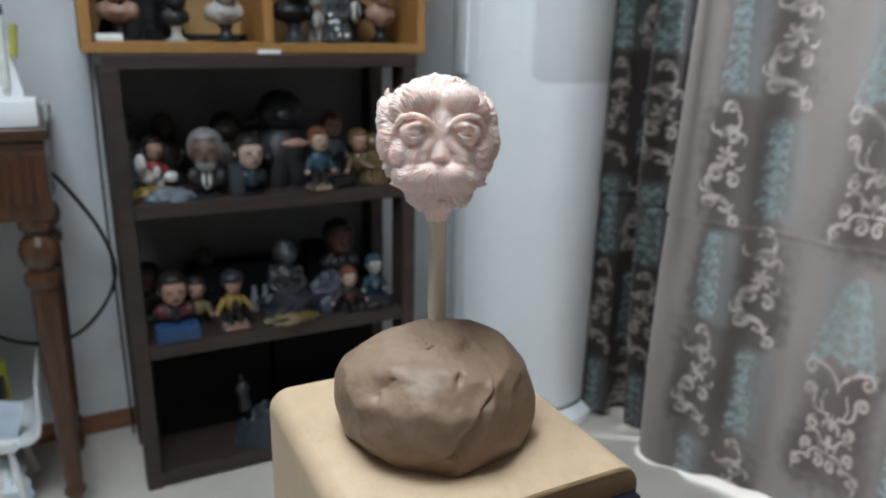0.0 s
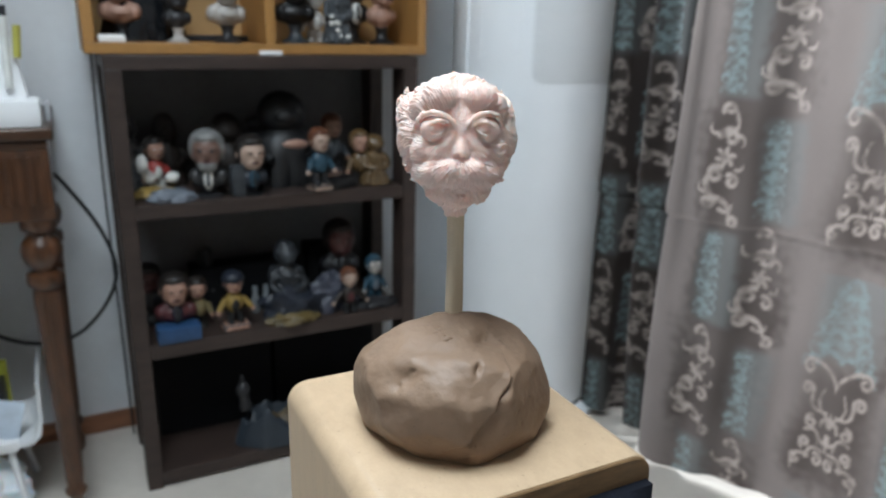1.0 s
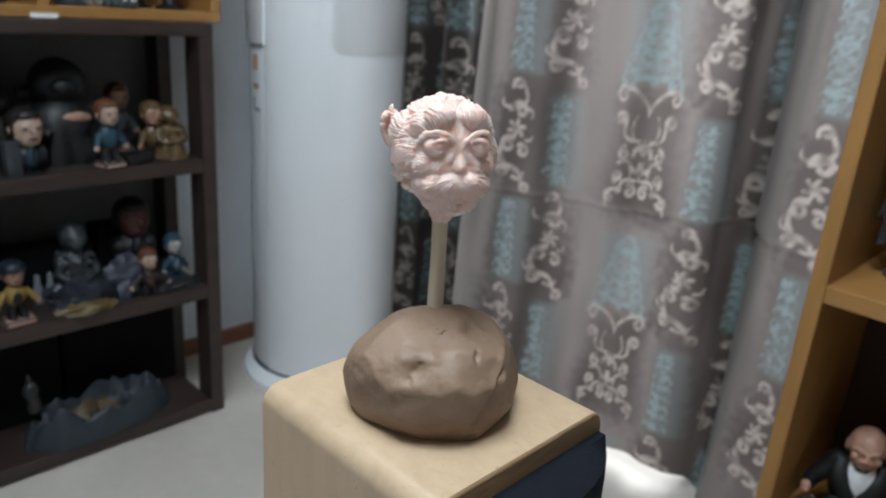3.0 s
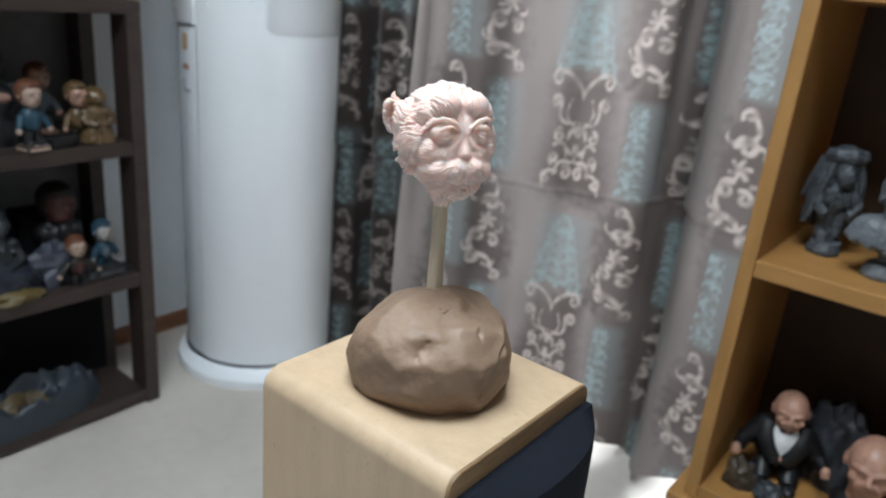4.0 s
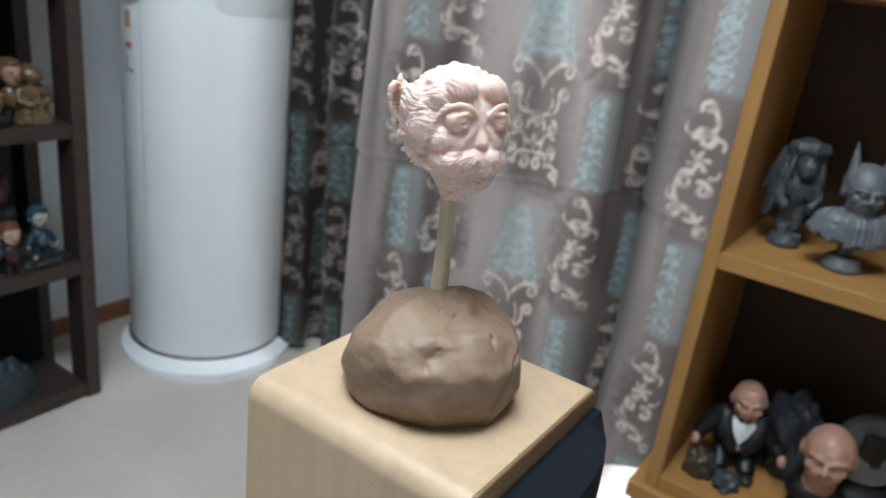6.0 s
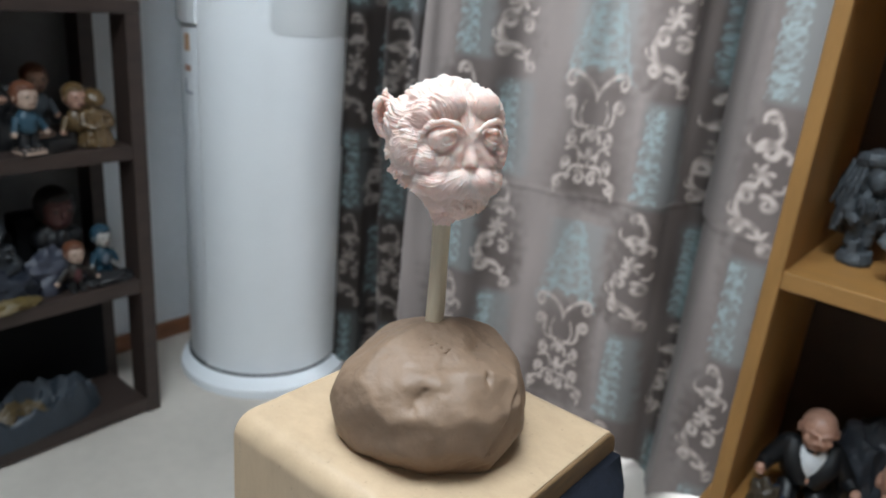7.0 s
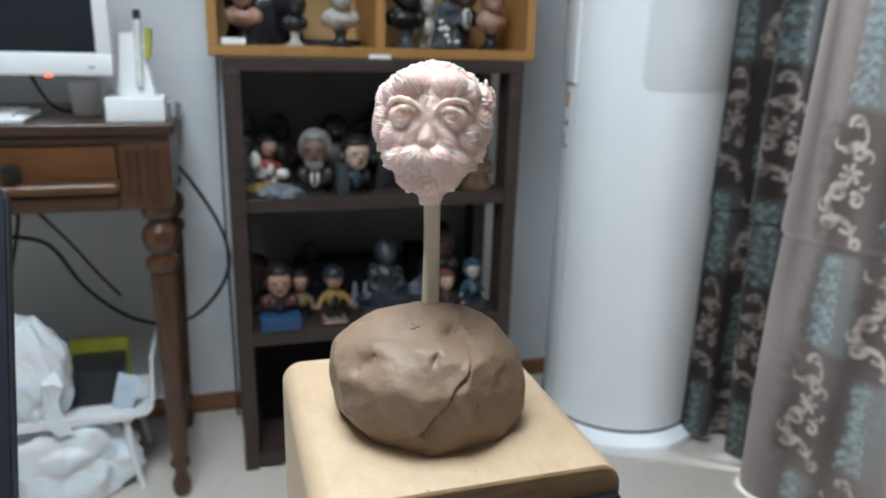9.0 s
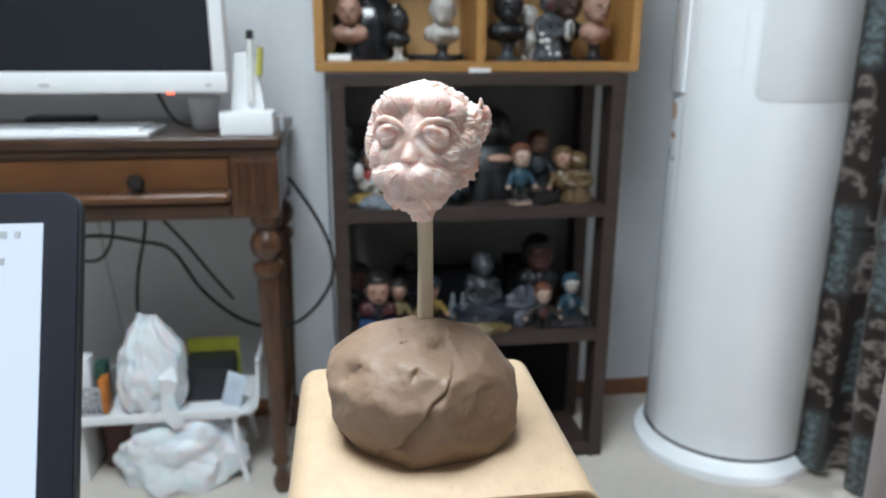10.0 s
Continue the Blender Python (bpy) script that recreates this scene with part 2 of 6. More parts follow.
part("diffuser", B(LAMPX - .42, LAMPX + .42, LAMPY - .42, LAMPY + .42, CEIL - .062, CEIL - .03, bev=.012), glow("lamp_diffuser", (1, 0.97, 0.94), 6.0), lamp)

# ---- speaker ----
SX0, SX1, SY0, SY1, SZ = 0.0355, 0.1415, -1.2860, -1.1800, 0.7965
SB = 0.5965
sp = thing("bookshelf_speaker", "small pale wood-veneer speaker with a black cloth grille", "speaker")


def shell_ring(stations):
    """Closed solid with rounded long upper edges, through stations of depth and inset."""
    bm = bmesh.new()
    r, n = 0.0085, 8
    prof = [(SX0, SB), (SX0, SZ - r)]
    prof += [(SX0 + r - r * math.cos(radians(90 * k / n)), SZ - r + r * math.sin(radians(90 * k / n))) for k in range(1, n + 1)]
    prof += [(SX1 - r + r * math.sin(radians(90 * k / n)), SZ - r + r * math.cos(radians(90 * k / n))) for k in range(0, n + 1)]
    prof += [(SX1, SB)]
    rows = []
    for y, ins in stations:
        rows.append([bm.verts.new((x + ins * (1 if x < .088 else -1), y, z - (ins if z > SZ - .02 else 0))) for x, z in prof])
    for a, b in zip(rows, rows[1:]):
        for k in range(len(prof)):
            bm.faces.new((a[k], a[(k + 1) % len(prof)], b[(k + 1) % len(prof)], b[k]))
    bm.faces.new(rows[0])
    bm.faces.new(rows[-1][::-1])
    return bm


part("cabinet", shell_ring(((SY1, .0016), (SY1 - .0016, 0), (SY0 + .0006, 0), (SY0, .0003))), VEN, sp, "pale maple veneer with rounded top edges", angle=30)
part("front_baffle", shell_ring(((SY0 - .0002, .0003), (SY0 - .0010, .0004), (SY0 - .0014, .0009))), mat("brown_baffle_wood", (.23, .135, .062), .5, var=.2, scale=60, stretch=(1, 4, 6)), sp, "darker brown wooden front edge", angle=30)
bm = bmesh.new()
NX, NZ = 22, 30
gx0, gx1, gz0, gz1 = SX0 + .003, SX1 - .002, SB + .006, SZ - .0105
front, back = [], []
for j in range(NZ + 1):
    row = []
    for i in range(NX + 1):
        u, w = i / NX * 2 - 1, j / NZ * 2 - 1
        bulge = .0165 * (1 - abs(u) ** 2.2) ** 0.7 * (1 - abs(w) ** 30) ** .5 + .005
        row.append(bm.verts.new((gx0 + (gx1 - gx0) * i / NX, SY0 - bulge, gz0 + (gz1 - gz0) * j / NZ)))
    front.append(row)
for a, b in zip(front, front[1:]):
    for i in range(NX):
        bm.faces.new((a[i], a[i + 1], b[i + 1], b[i]))
rim = front[0] + [r[-1] for r in front[1:]] + front[-1][-2::-1] + [r[0] for r in front[-2:0:-1]]
low = [bm.verts.new((v.co.x, SY0 + .0005, v.co.z)) for v in rim]
for k in range(len(rim)):
    bm.faces.new((rim[k], rim[(k + 1) % len(rim)], low[(k + 1) % len(rim)], low[k]))
bm.faces.new(low)
part("grille", bm, GRILL, sp, "black bulging cloth grille", angle=35)
part("back_panel", B(SX0 + .006, SX1 - .006, SY1, SY1 + .002, SB + .006, SZ - .012), BLACKP, sp)
for x in (SX0 + .015, SX1 - .015):
    for y in (SY0 + .015, SY1 - .015):
        part("rubber_foot", lathe(bmesh.new(), [(.006, 0), (.006, .004)], (x, y, SB - .004), 12), BLACKP, sp)

# small work table under the speaker and the laptop
TZ = SB - .004
wt = thing("work_table", "low white work table under the speaker", "table")
part("tabletop", B(-.62, .17, -1.62, -1.115, TZ - .02, TZ, bev=.003), WPLAST, wt)
for x in (-.59, .14):
    for y in (-1.59, -1.15):
        part("leg", B(x - .015, x + .015, y - .015, y + .015, 0, TZ - .02, bev=.002), GPLAST, wt)

# ---- clay block ----
CX, CY = 0.0862, -1.2365


def sphere_dirs(n):
    bm = bmesh.new()
    bmesh.ops.create_icosphere(bm, subdivisions=n, radius=1.0)
    bm.verts.ensure_lookup_table()
    return bm, np.array([v.co[:] for v in bm.verts])


def fbm(p, f, octaves=4, seed=0.0):
    """Fractal noise at each row of p."""
    out = np.zeros(len(p))
    for i, q in enumerate(p):
        out[i] = noise.fractal(Vector(q * f) + Vector((seed, seed * .7, -seed)), 1.0, 2.1, octaves)
    return out


def clay_block():
    bm, d = sphere_dirs(7)

    def unit(a, t):
        return np.array([math.cos(radians(t)) * math.cos(radians(a)), math.cos(radians(t)) * math.sin(radians(a)), math.sin(radians(t))])

    # broad pressed facets: soft minimum over planes (azimuth, tilt, distance)
    planes = [(169, -12, 37.8), (158, 6, 37.6), (146, 27, 34.6), (122, 51, 26.2), (96, 63, 23.2), (64, 67, 23.0), (20, 61, 25.0), (349, 39, 30.0), (334, 18, 32.9), (327, 4, 35.0), (314, -17, 36.6),
              (141, -14, 39.0), (123, 16, 34.1), (108, 36, 28.4), (322, 41, 28.6), (308, 18, 31.0), (301, 3, 33.0), (282, -27, 34.8), (181, -7, 36.2), (172, 12, 36.6), (149, 47, 30.4), (6, 41, 27.6)]
    # the side that faces into the room, and the far side
    planes += [(216, 2, 35.8), (238, 4, 35.2), (262, -2, 34.8), (202, 36, 32.4), (226, 38, 31.2), (254, 36, 31.0), (232, 74, 22.6), (236, 56, 27.2), (302, 66, 23.6), (190, 58, 27.4),
               (232, -28, 34.6), (200, -36, 34.4), (352, 0, 34.6), (25, -6, 34.6), (60, 0, 34.4), (92, -6, 35.0), (60, 36, 29.5), (345, -38, 36), (40, -38, 36), (110, -38, 37)]
    acc = np.zeros(len(d))
    k = 2.6
    for a, t, dist in planes:
        c = d @ unit(a, t)
        rr = np.where(c > 0.12, dist / np.maximum(c, 0.12), 400.0)
        acc += np.exp(-k * rr)
    r = -np.log(acc) / k + .70
    r += .55 * fbm(d, 1.9, 2, 3.1) + .34 * fbm(d, 4.5, 3, 7.7) - .75 * np.abs(fbm(d, 2.4, 1, 15.2)) + .08 * fbm(d, 13.0, 3, 1.7)

    def local(a, t, turn):
        n = Vector(unit(a, t))
        e = Vector((0, 0, 1)).cross(n).normalized()
        up = n.cross(e)
        ct, st = math.cos(radians(turn)), math.sin(radians(turn))
        u, w = e * ct + up * st, up * ct - e * st
        return d @ np.array(u), d @ np.array(w), (d @ np.array(n)) > 0

    def spot(a, t, size, depth, stretch=1.0, turn=0.0):
        x, y, on = local(a, t, turn)
        return np.where(on, -depth * np.exp(-(x / (size * stretch)) ** 2 - (y / size) ** 2), 0)

    def seam(pts, depth, width, drop, reach):
        """Crease along a line of directions; the side to its right lies lower and comes back gently."""
        P = np.array([unit(a, t) for a, t in pts])
        best, side = np.full(len(d), 9.0), np.zeros(len(d))
        for p, q in zip(P, P[1:]):
            f = np.clip(((d - p) @ (q - p)) / ((q - p) @ (q - p)), 0, 1)
            v = d - (p + f[:, None] * (q - p))
            m = np.linalg.norm(v, axis=1)
            sg = (np.cross(q - p, v) * d).sum(1)
            near = m < best
            best, side = np.where(near, m, best), np.where(near, sg, side)
        low = np.where(side > 0, 1.0, 0.0)
        return -depth * np.exp(-(best / width) ** 2) - drop * low * np.exp(-(best / reach) ** 1.3) + .35 * drop * (1 - low) * np.exp(-((best - 1.8 * width) / (2 * width)) ** 2)

    # the fissure that parts the front bulge from the lower lobe, and the lip round the flat top
    r += seam([(280, 23), (276, 17), (268, 11), (265, 3), (256, -5), (252, -13), (243, -16), (238, -21)], .40, .016, 1.0, .20)
    r += spot(238, 36, .05, -.5, 2.2, 6) + spot(206, 32, .05, -.5, 1.6, -14) + spot(222, 42, .16, .5, 1.6, 0)
    # thumb dents and pits
    r += spot(209, 19, .10, 2.6, 1.35, 32) + spot(212, 24, .030, .8, 1.5, 20) + spot(206, 13, .030, 1.0, 1.3, 120) + spot(197, 28, .09, -.5, 1.5, 0) + spot(222, 29, .06, -.4, 1.8, -20)
    r += spot(258, 29, .030, 1.7, 2.6, 66) + spot(246, 33, .05, -.35, 2.2, 0)
    r += spot(285, 52, .17, 2.3, 1.5, 10) + spot(192, -5, .17, 1.5, 1.2, 0) + spot(236, 8, .24, -.5, 1.1, 0) + spot(170, 36, .05, .5, 2.4, 40)
    r += spot(252, -26, .035, 1.0, 2.4, 30) + spot(228, -20, .10, -.4, 1.6, 10)
    for a, t, w in ((277, 6, .022), (273, -7, .018), (281, 0, .014), (284, -9, .016), (270, -2, .010), (288, 4, .012), (279, 12, .010), (276, -15, .014)):
        r += spot(a, t, w, .55, 1.8, 23 * (a % 5))
    for a, t in ((226, -14), (243, 2), (214, -16), (203, 4), (231, 14)):
        r += spot(a, t, .009, .4, 1.6, 40)
    # tool nicks on the top beside the stick
    for a, t, tr, w in ((206, 60, 35, .010), (214, 64, 25, .008), (228, 54, 12, .010), (234, 57, 8, .009), (222, 59, 20, .007), (196, 66, 30, .008)):
        r += spot(a, t, w, 1.0, 4.0, tr)
    z0 = SZ + 0.0195
    for v, q, rr in zip(bm.verts, d, r):
        p = q * rr * 1e-3
        z = z0 + p[2]
        z = max(z, SZ - .0003 + .0016 * max(0, (np.hypot(p[0], p[1]) - .0280) / .006) ** 2)
        v.co = Vector((CX + p[0], CY + p[1], z))
    return bm


solo("clay_block", clay_block(), CLAY, "dented lump of brown modelling clay pressed onto the speaker", "clay", angle=60)

# ---- bamboo stick ----
bm = bmesh.new()
sx, sy, z0, z1 = .0870, -1.2325, .832, .8815
rows = []
for k in range(15):
    t = k / 14
    r = .00285 + .00012 * math.sin(7 * t)
    cx, cy = sx + .0002 * math.sin(3 * t), sy + .0008 * t
    rows.append([bm.verts.new((cx + r * math.copysign(abs(math.cos(a)) ** .62, math.cos(a)), cy + r * math.copysign(abs(math.sin(a)) ** .62, math.sin(a)), z0 + (z1 - z0) * t))
                 for a in [2 * math.pi * j / 24 + .35 for j in range(24)]])
for a, b in zip(rows, rows[1:]):
    for j in range(24):
        bm.faces.new((a[j], a[(j + 1) % 24], b[(j + 1) % 24], b[j]))
bm.faces.new(rows[-1]), bm.faces.new(rows[0][::-1])
solo("wooden_stick", bm, STICKM, "squarish bare bamboo stick stuck upright in the clay", "stick", angle=50)

# ---- sculpted head ----


def flesh_lock(bm, pts, widths, thick, side):
    """Chunky tapering lock of clay hair along a short line."""
    P = [Vector(p) for p in pts]
    n, rings = 9, []
    for k in range(n):
        t = k / (n - 1)
        f = t * (len(P) - 1)
        i = min(int(f), len(P) - 2)
        g = f - i
        q0, q1, q2, q3 = P[max(i - 1, 0)], P[i], P[i + 1], P[min(i + 2, len(P) - 1)]
        c = 0.5 * (2 * q1 + (q2 - q0) * g + (2 * q0 - 5 * q1 + 4 * q2 - q3) * g * g + (3 * q1 - q0 - 3 * q2 + q3) * g ** 3)
        d = (P[i + 1] - P[i]).normalized()
        s = (side - d * side.dot(d)).normalized()
        o = d.cross(s)
        w = np.interp(t, np.linspace(0, 1, len(widths)), widths)
        rings.append([bm.verts.new(c + s * w * math.cos(q) + o * w * thick * math.sin(q)) for q in [2 * math.pi * j / 8 for j in range(8)]])
    for a, b in zip(rings, rings[1:]):
        for j in range(8):
            bm.faces.new((a[j], a[(j + 1) % 8], b[(j + 1) % 8], b[j]))
    bm.faces.new(rings[0][::-1]), bm.faces.new(rings[-1])


def skull(v):
    """Point of the skull's surface in the direction v; half a head's width is 1, the face looks along -y."""
    v = v.normalized()
    x, y, z = v.x * (.92 + .08 * max(0, v.z)), v.y * (.80 if v.y < 0 else 1.0), v.z * (1.07 if v.z > 0 else 1.0)
    if z < -.45:
        f = min(1, (-.45 - z) / .6)
        x *= 1 - .35 * f ** 1.4
        y *= 1 - (.45 if v.y > 0 else .06) * f ** 1.4
    return Vector((x, y, z))


def head_lumps():
    """Soft volumes of the head; hair is combed into their skin afterwards."""
    bm = bmesh.new()
    bmesh.ops.create_icosphere(bm, subdivisions=5, radius=1.0)
    for v in bm.verts:
        p = skull(v.co)
        if p.y < 0:
            for s in (-1, 1):
                p.y += .02 * math.exp(-((p.x - s * .40) / .24) ** 2 - ((p.z - .19) / .19) ** 2)
        v.co = p
    rng = random.Random(11)
    for s in (-1, 1):
        # swollen brow over the eye, pad of the forehead above it
        flesh_lock(bm, [Vector((s * x, y, z)) for x, y, z in ((.09, -.76, .20), (.17, -.80, .35), (.35, -.80, .44), (.56, -.68, .43), (.70, -.54, .29), (.75, -.46, .14))], (.030, .050, .062, .060, .045, .03), .7, Vector((0, 0, 1)))
        ball(bm, (s * .30, -.52, .67), (.32, .26, .26))
        ball(bm, (s * .54, -.33, .52), (.27, .29, .27))
        ball(bm, (s * .42, .05, .62), (.34, .40, .32))
        # the smooth fold from the nose over the cheek
        flesh_lock(bm, [Vector((s * x, y, z)) for x, y, z in ((.10, -.76, .08), (.24, -.76, -.08), (.42, -.72, -.16), (.62, -.58, -.12))], (.06, .10, .10, .05), .6, Vector((0, 0, 1)))
        # full cheeks and temples
        ball(bm, (s * .54, -.46, -.16), (.27, .24, .28))
        ball(bm, (s * .46, -.54, -.22), (.23, .17, .17))
        ball(bm, (s * .68, -.10, .02), (.33, .42, .46))
        ball(bm, (s * .76, .16, .32), (.25, .34, .42))
        ball(bm, (s * .50, -.22, -.42), (.27, .32, .30))
        # moustache: two puffs that sweep down and out and end in rounded tufts
        ball(bm, (s * .19, -.74, -.49), (.27, .22, .23))
        ball(bm, (s * .42, -.60, -.52), (.25, .24, .24))
        ball(bm, (s * .55, -.44, -.48), (.22, .24, .22))
        for k in range(15):
            f = k / 14
            a = radians(2 + 72 * f)
            L = .45 + .14 * f + .03 * math.sin(5.3 * k)
            st = Vector((s * (.03 + .17 * f), -.85 + .09 * f, -.32 + .06 * f))
            mid = st + Vector((s * L * .52 * math.sin(a), -.04 + .07 * f, -L * .52 * math.cos(a)))
            tip = st + Vector((s * L * 1.08 * math.sin(a), .05 + .40 * f * f, -L * .98 * math.cos(a) - .10 * f))
            flesh_lock(bm, (st, mid, tip), (.022, .042, .044, .010), .55, Vector((1, 0, s * .6)))
        # short tufts that hang from the moustache's edge
        for k in range(8):
            f = k / 7
            st = Vector((s * (.24 + .42 * f), -.76 + .38 * f * f, -.58 + .04 * f))
            flesh_lock(bm, (st, st + Vector((s * .07, .02, -.09)), st + Vector((s * (.09 + .05 * f), .10, -.19 + .08 * f))), (.035, .050, .046, .012), .5, Vector((1, 0, s * .6)))
        # beard: small curls beside and under the mouth
        for k in range(12):
            x, z = s * rng.uniform(.10, .36), rng.uniform(-1.00, -.74)
            y = -.72 + .9 * x * x + .45 * (-.80 - z)
            flesh_lock(bm, (Vector((x, y, z + .04)), Vector((x + s * .03, y - .03, z - .01)), Vector((x + s * .03, y + .02, z - .07))), (.030, .042, .040, .018), .7, Vector((1, 0, 0)))
        # ruff of swept tufts that breaks the outline from temple to jaw
        for k in range(11):
            z0 = .50 - .105 * k
            for m in range(3):
                st = Vector((s * (.77 * math.sqrt(1 - ((z0 - .08) / 1.05) ** 2) + .03 * math.sin(k * 1.7)), -.34 + .22 * m + rng.uniform(-.05, .05), z0 + rng.uniform(-.04, .04)))
                flesh_lock(bm, (st, st + Vector((s * .12, .09, -.01 - .02 * m)), st + Vector((s * .17, .25, -.05 - .03 * m + rng.uniform(-.04, .04)))), (.045, .070, .060, .012), .45, Vector((0, .2, 1)))
        # ear: tall curled shell open to the front, with a tuft on its tip
        base = Vector((s * .77, .66, .36))
        rim = [base + Vector((s * x, y, z)) for x, y, z in ((-.12, .0, -.30), (.06, .04, -.28), (.18, .07, -.06), (.20, .06, .18), (.10, .02, .36), (-.04, -.06, .30))]
        flesh_lock(bm, rim, (.06, .065, .065, .065, .065, .05), .8, Vector((0, 1, 0)))
        ball(bm, base + Vector((s * .02, .10, .02)), (.17, .045, .30))
        flesh_lock(bm, (base + Vector((s * .02, -.05, .26)), base + Vector((s * .07, -.04, .38)), base + Vector((s * .05, -.03, .52))), (.055, .065, .045, .015), .7, Vector((0, 1, 0)))
        for k in range(8):
            st = base + Vector((-s * .12, -.16 - .02 * (k % 3), .26 - .11 * k))
            flesh_lock(bm, (st, st + Vector((s * .12, .02, .0)), st + Vector((s * .20, .10, .0 - .02 * k))), (.06, .085, .08, .02), .5, Vector((0, .3, 1)))
    # nose: narrow bridge widening to a blunt tip
    for k in range(11):
        t = k / 10
        ball(bm, (0, -.60 - .12 * t - .05 * t ** 3, .34 - .46 * t), (.085 + .040 * t * t, .12, .10), seg=16, rings=10)
    ball(bm, (0, -.790, -.160), (.130, .100, .080))
    ball(bm, (0, -.850, -.170), (.090, .065, .058))
    for s in (-1, 1):
        ball(bm, (s * .090, -.800, -.195), (.055, .070, .048))
        ball(bm, (s * .16, -.64, -.02), (.16, .14, .22))
        ball(bm, (s * .30, -.62, -.22), (.26, .20, .20))
    ball(bm, (0, -.68, -.50), (.30, .24, .24))
    ball(bm, (0, -.72, -.31), (.20, .14, .12))
    ball(bm, (.0, -.52, -.83), (.32, .27, .28))
    for s in (-1, 1):
        ball(bm, (s * .26, -.38, -.76), (.31, .36, .28))
        ball(bm, (s * .40, -.20, -.60), (.26, .30, .26))
    cone(bm, (0, .02, -1.30), (0, .02, -.8), .150, .40, 0, 20)
    return bm


def eye_lumps():
    """Round open eyes between soft lids."""
    bm = bmesh.new()
    for s in (-1, 1):
        E = Vector((s * .392, -.715, .205))
        ball(bm, E + Vector((s * .01, .085, -.02)), (.24, .175, .205))
        ball(bm, E + Vector((0, .012, 0)), (.122, .150, .112), seg=32, rings=20)
        for up in (1, -1):
            pts = []
            for k in range(9):
                a = radians(-4 + 188 * k / 8)
                cx, sn = -math.cos(a), math.sin(a)
                pts.append(E + Vector((s * .150 * cx, -.096 * sn - .030 + (.07 * cx if cx > 0 else -.02 * cx), up * (.112 if up > 0 else .098) * sn - .030 * cx)))
            w = .90 if up > 0 else .32
            flesh_lock(bm, pts, (.024 * w, .040 * w, .045 * w, .040 * w, .024 * w), 1.0, Vector((0, -1, 0)))
    return bm


def fuse(bm, voxel):
    """One skin over all lumps."""
    me = bpy.data.meshes.new("lumps")
    bm.to_mesh(me)
    bm.free()
    ob = new("lumps", me)
    mod = ob.modifiers.new("skin", 'REMESH')
    mod.mode, mod.voxel_size, mod.use_smooth_shade = 'VOXEL', voxel, True
    out = bpy.data.meshes.new_from_object(ob.evaluated_get(bpy.context.evaluated_depsgraph_get()))
    bpy.data.objects.remove(ob)
    bpy.data.meshes.remove(me)
    return out


def relax(me, times, keep=None):
    """Soften the skin, each vertex towards the mean of its neighbours."""
    n = len(me.vertices)
    co = np.empty(n * 3, np.float32)
    me.vertices.foreach_get("co", co)
    co = co.reshape(-1, 3).astype(float)
    ed = np.empty(len(me.edges) * 2, np.int32)
    me.edges.foreach_get("vertices", ed)
    ed = ed.reshape(-1, 2)
    deg = np.maximum(np.bincount(ed.ravel(), minlength=n), 1)[:, None]
    for _ in range(times):
        acc = np.zeros_like(co)
        for k in range(3):
            acc[:, k] = np.bincount(ed[:, 0], co[ed[:, 1], k], n) + np.bincount(ed[:, 1], co[ed[:, 0], k], n)
        co = .4 * co + .6 * acc / deg
    me.vertices.foreach_set("co", co.astype(np.float32).ravel())
    me.update()


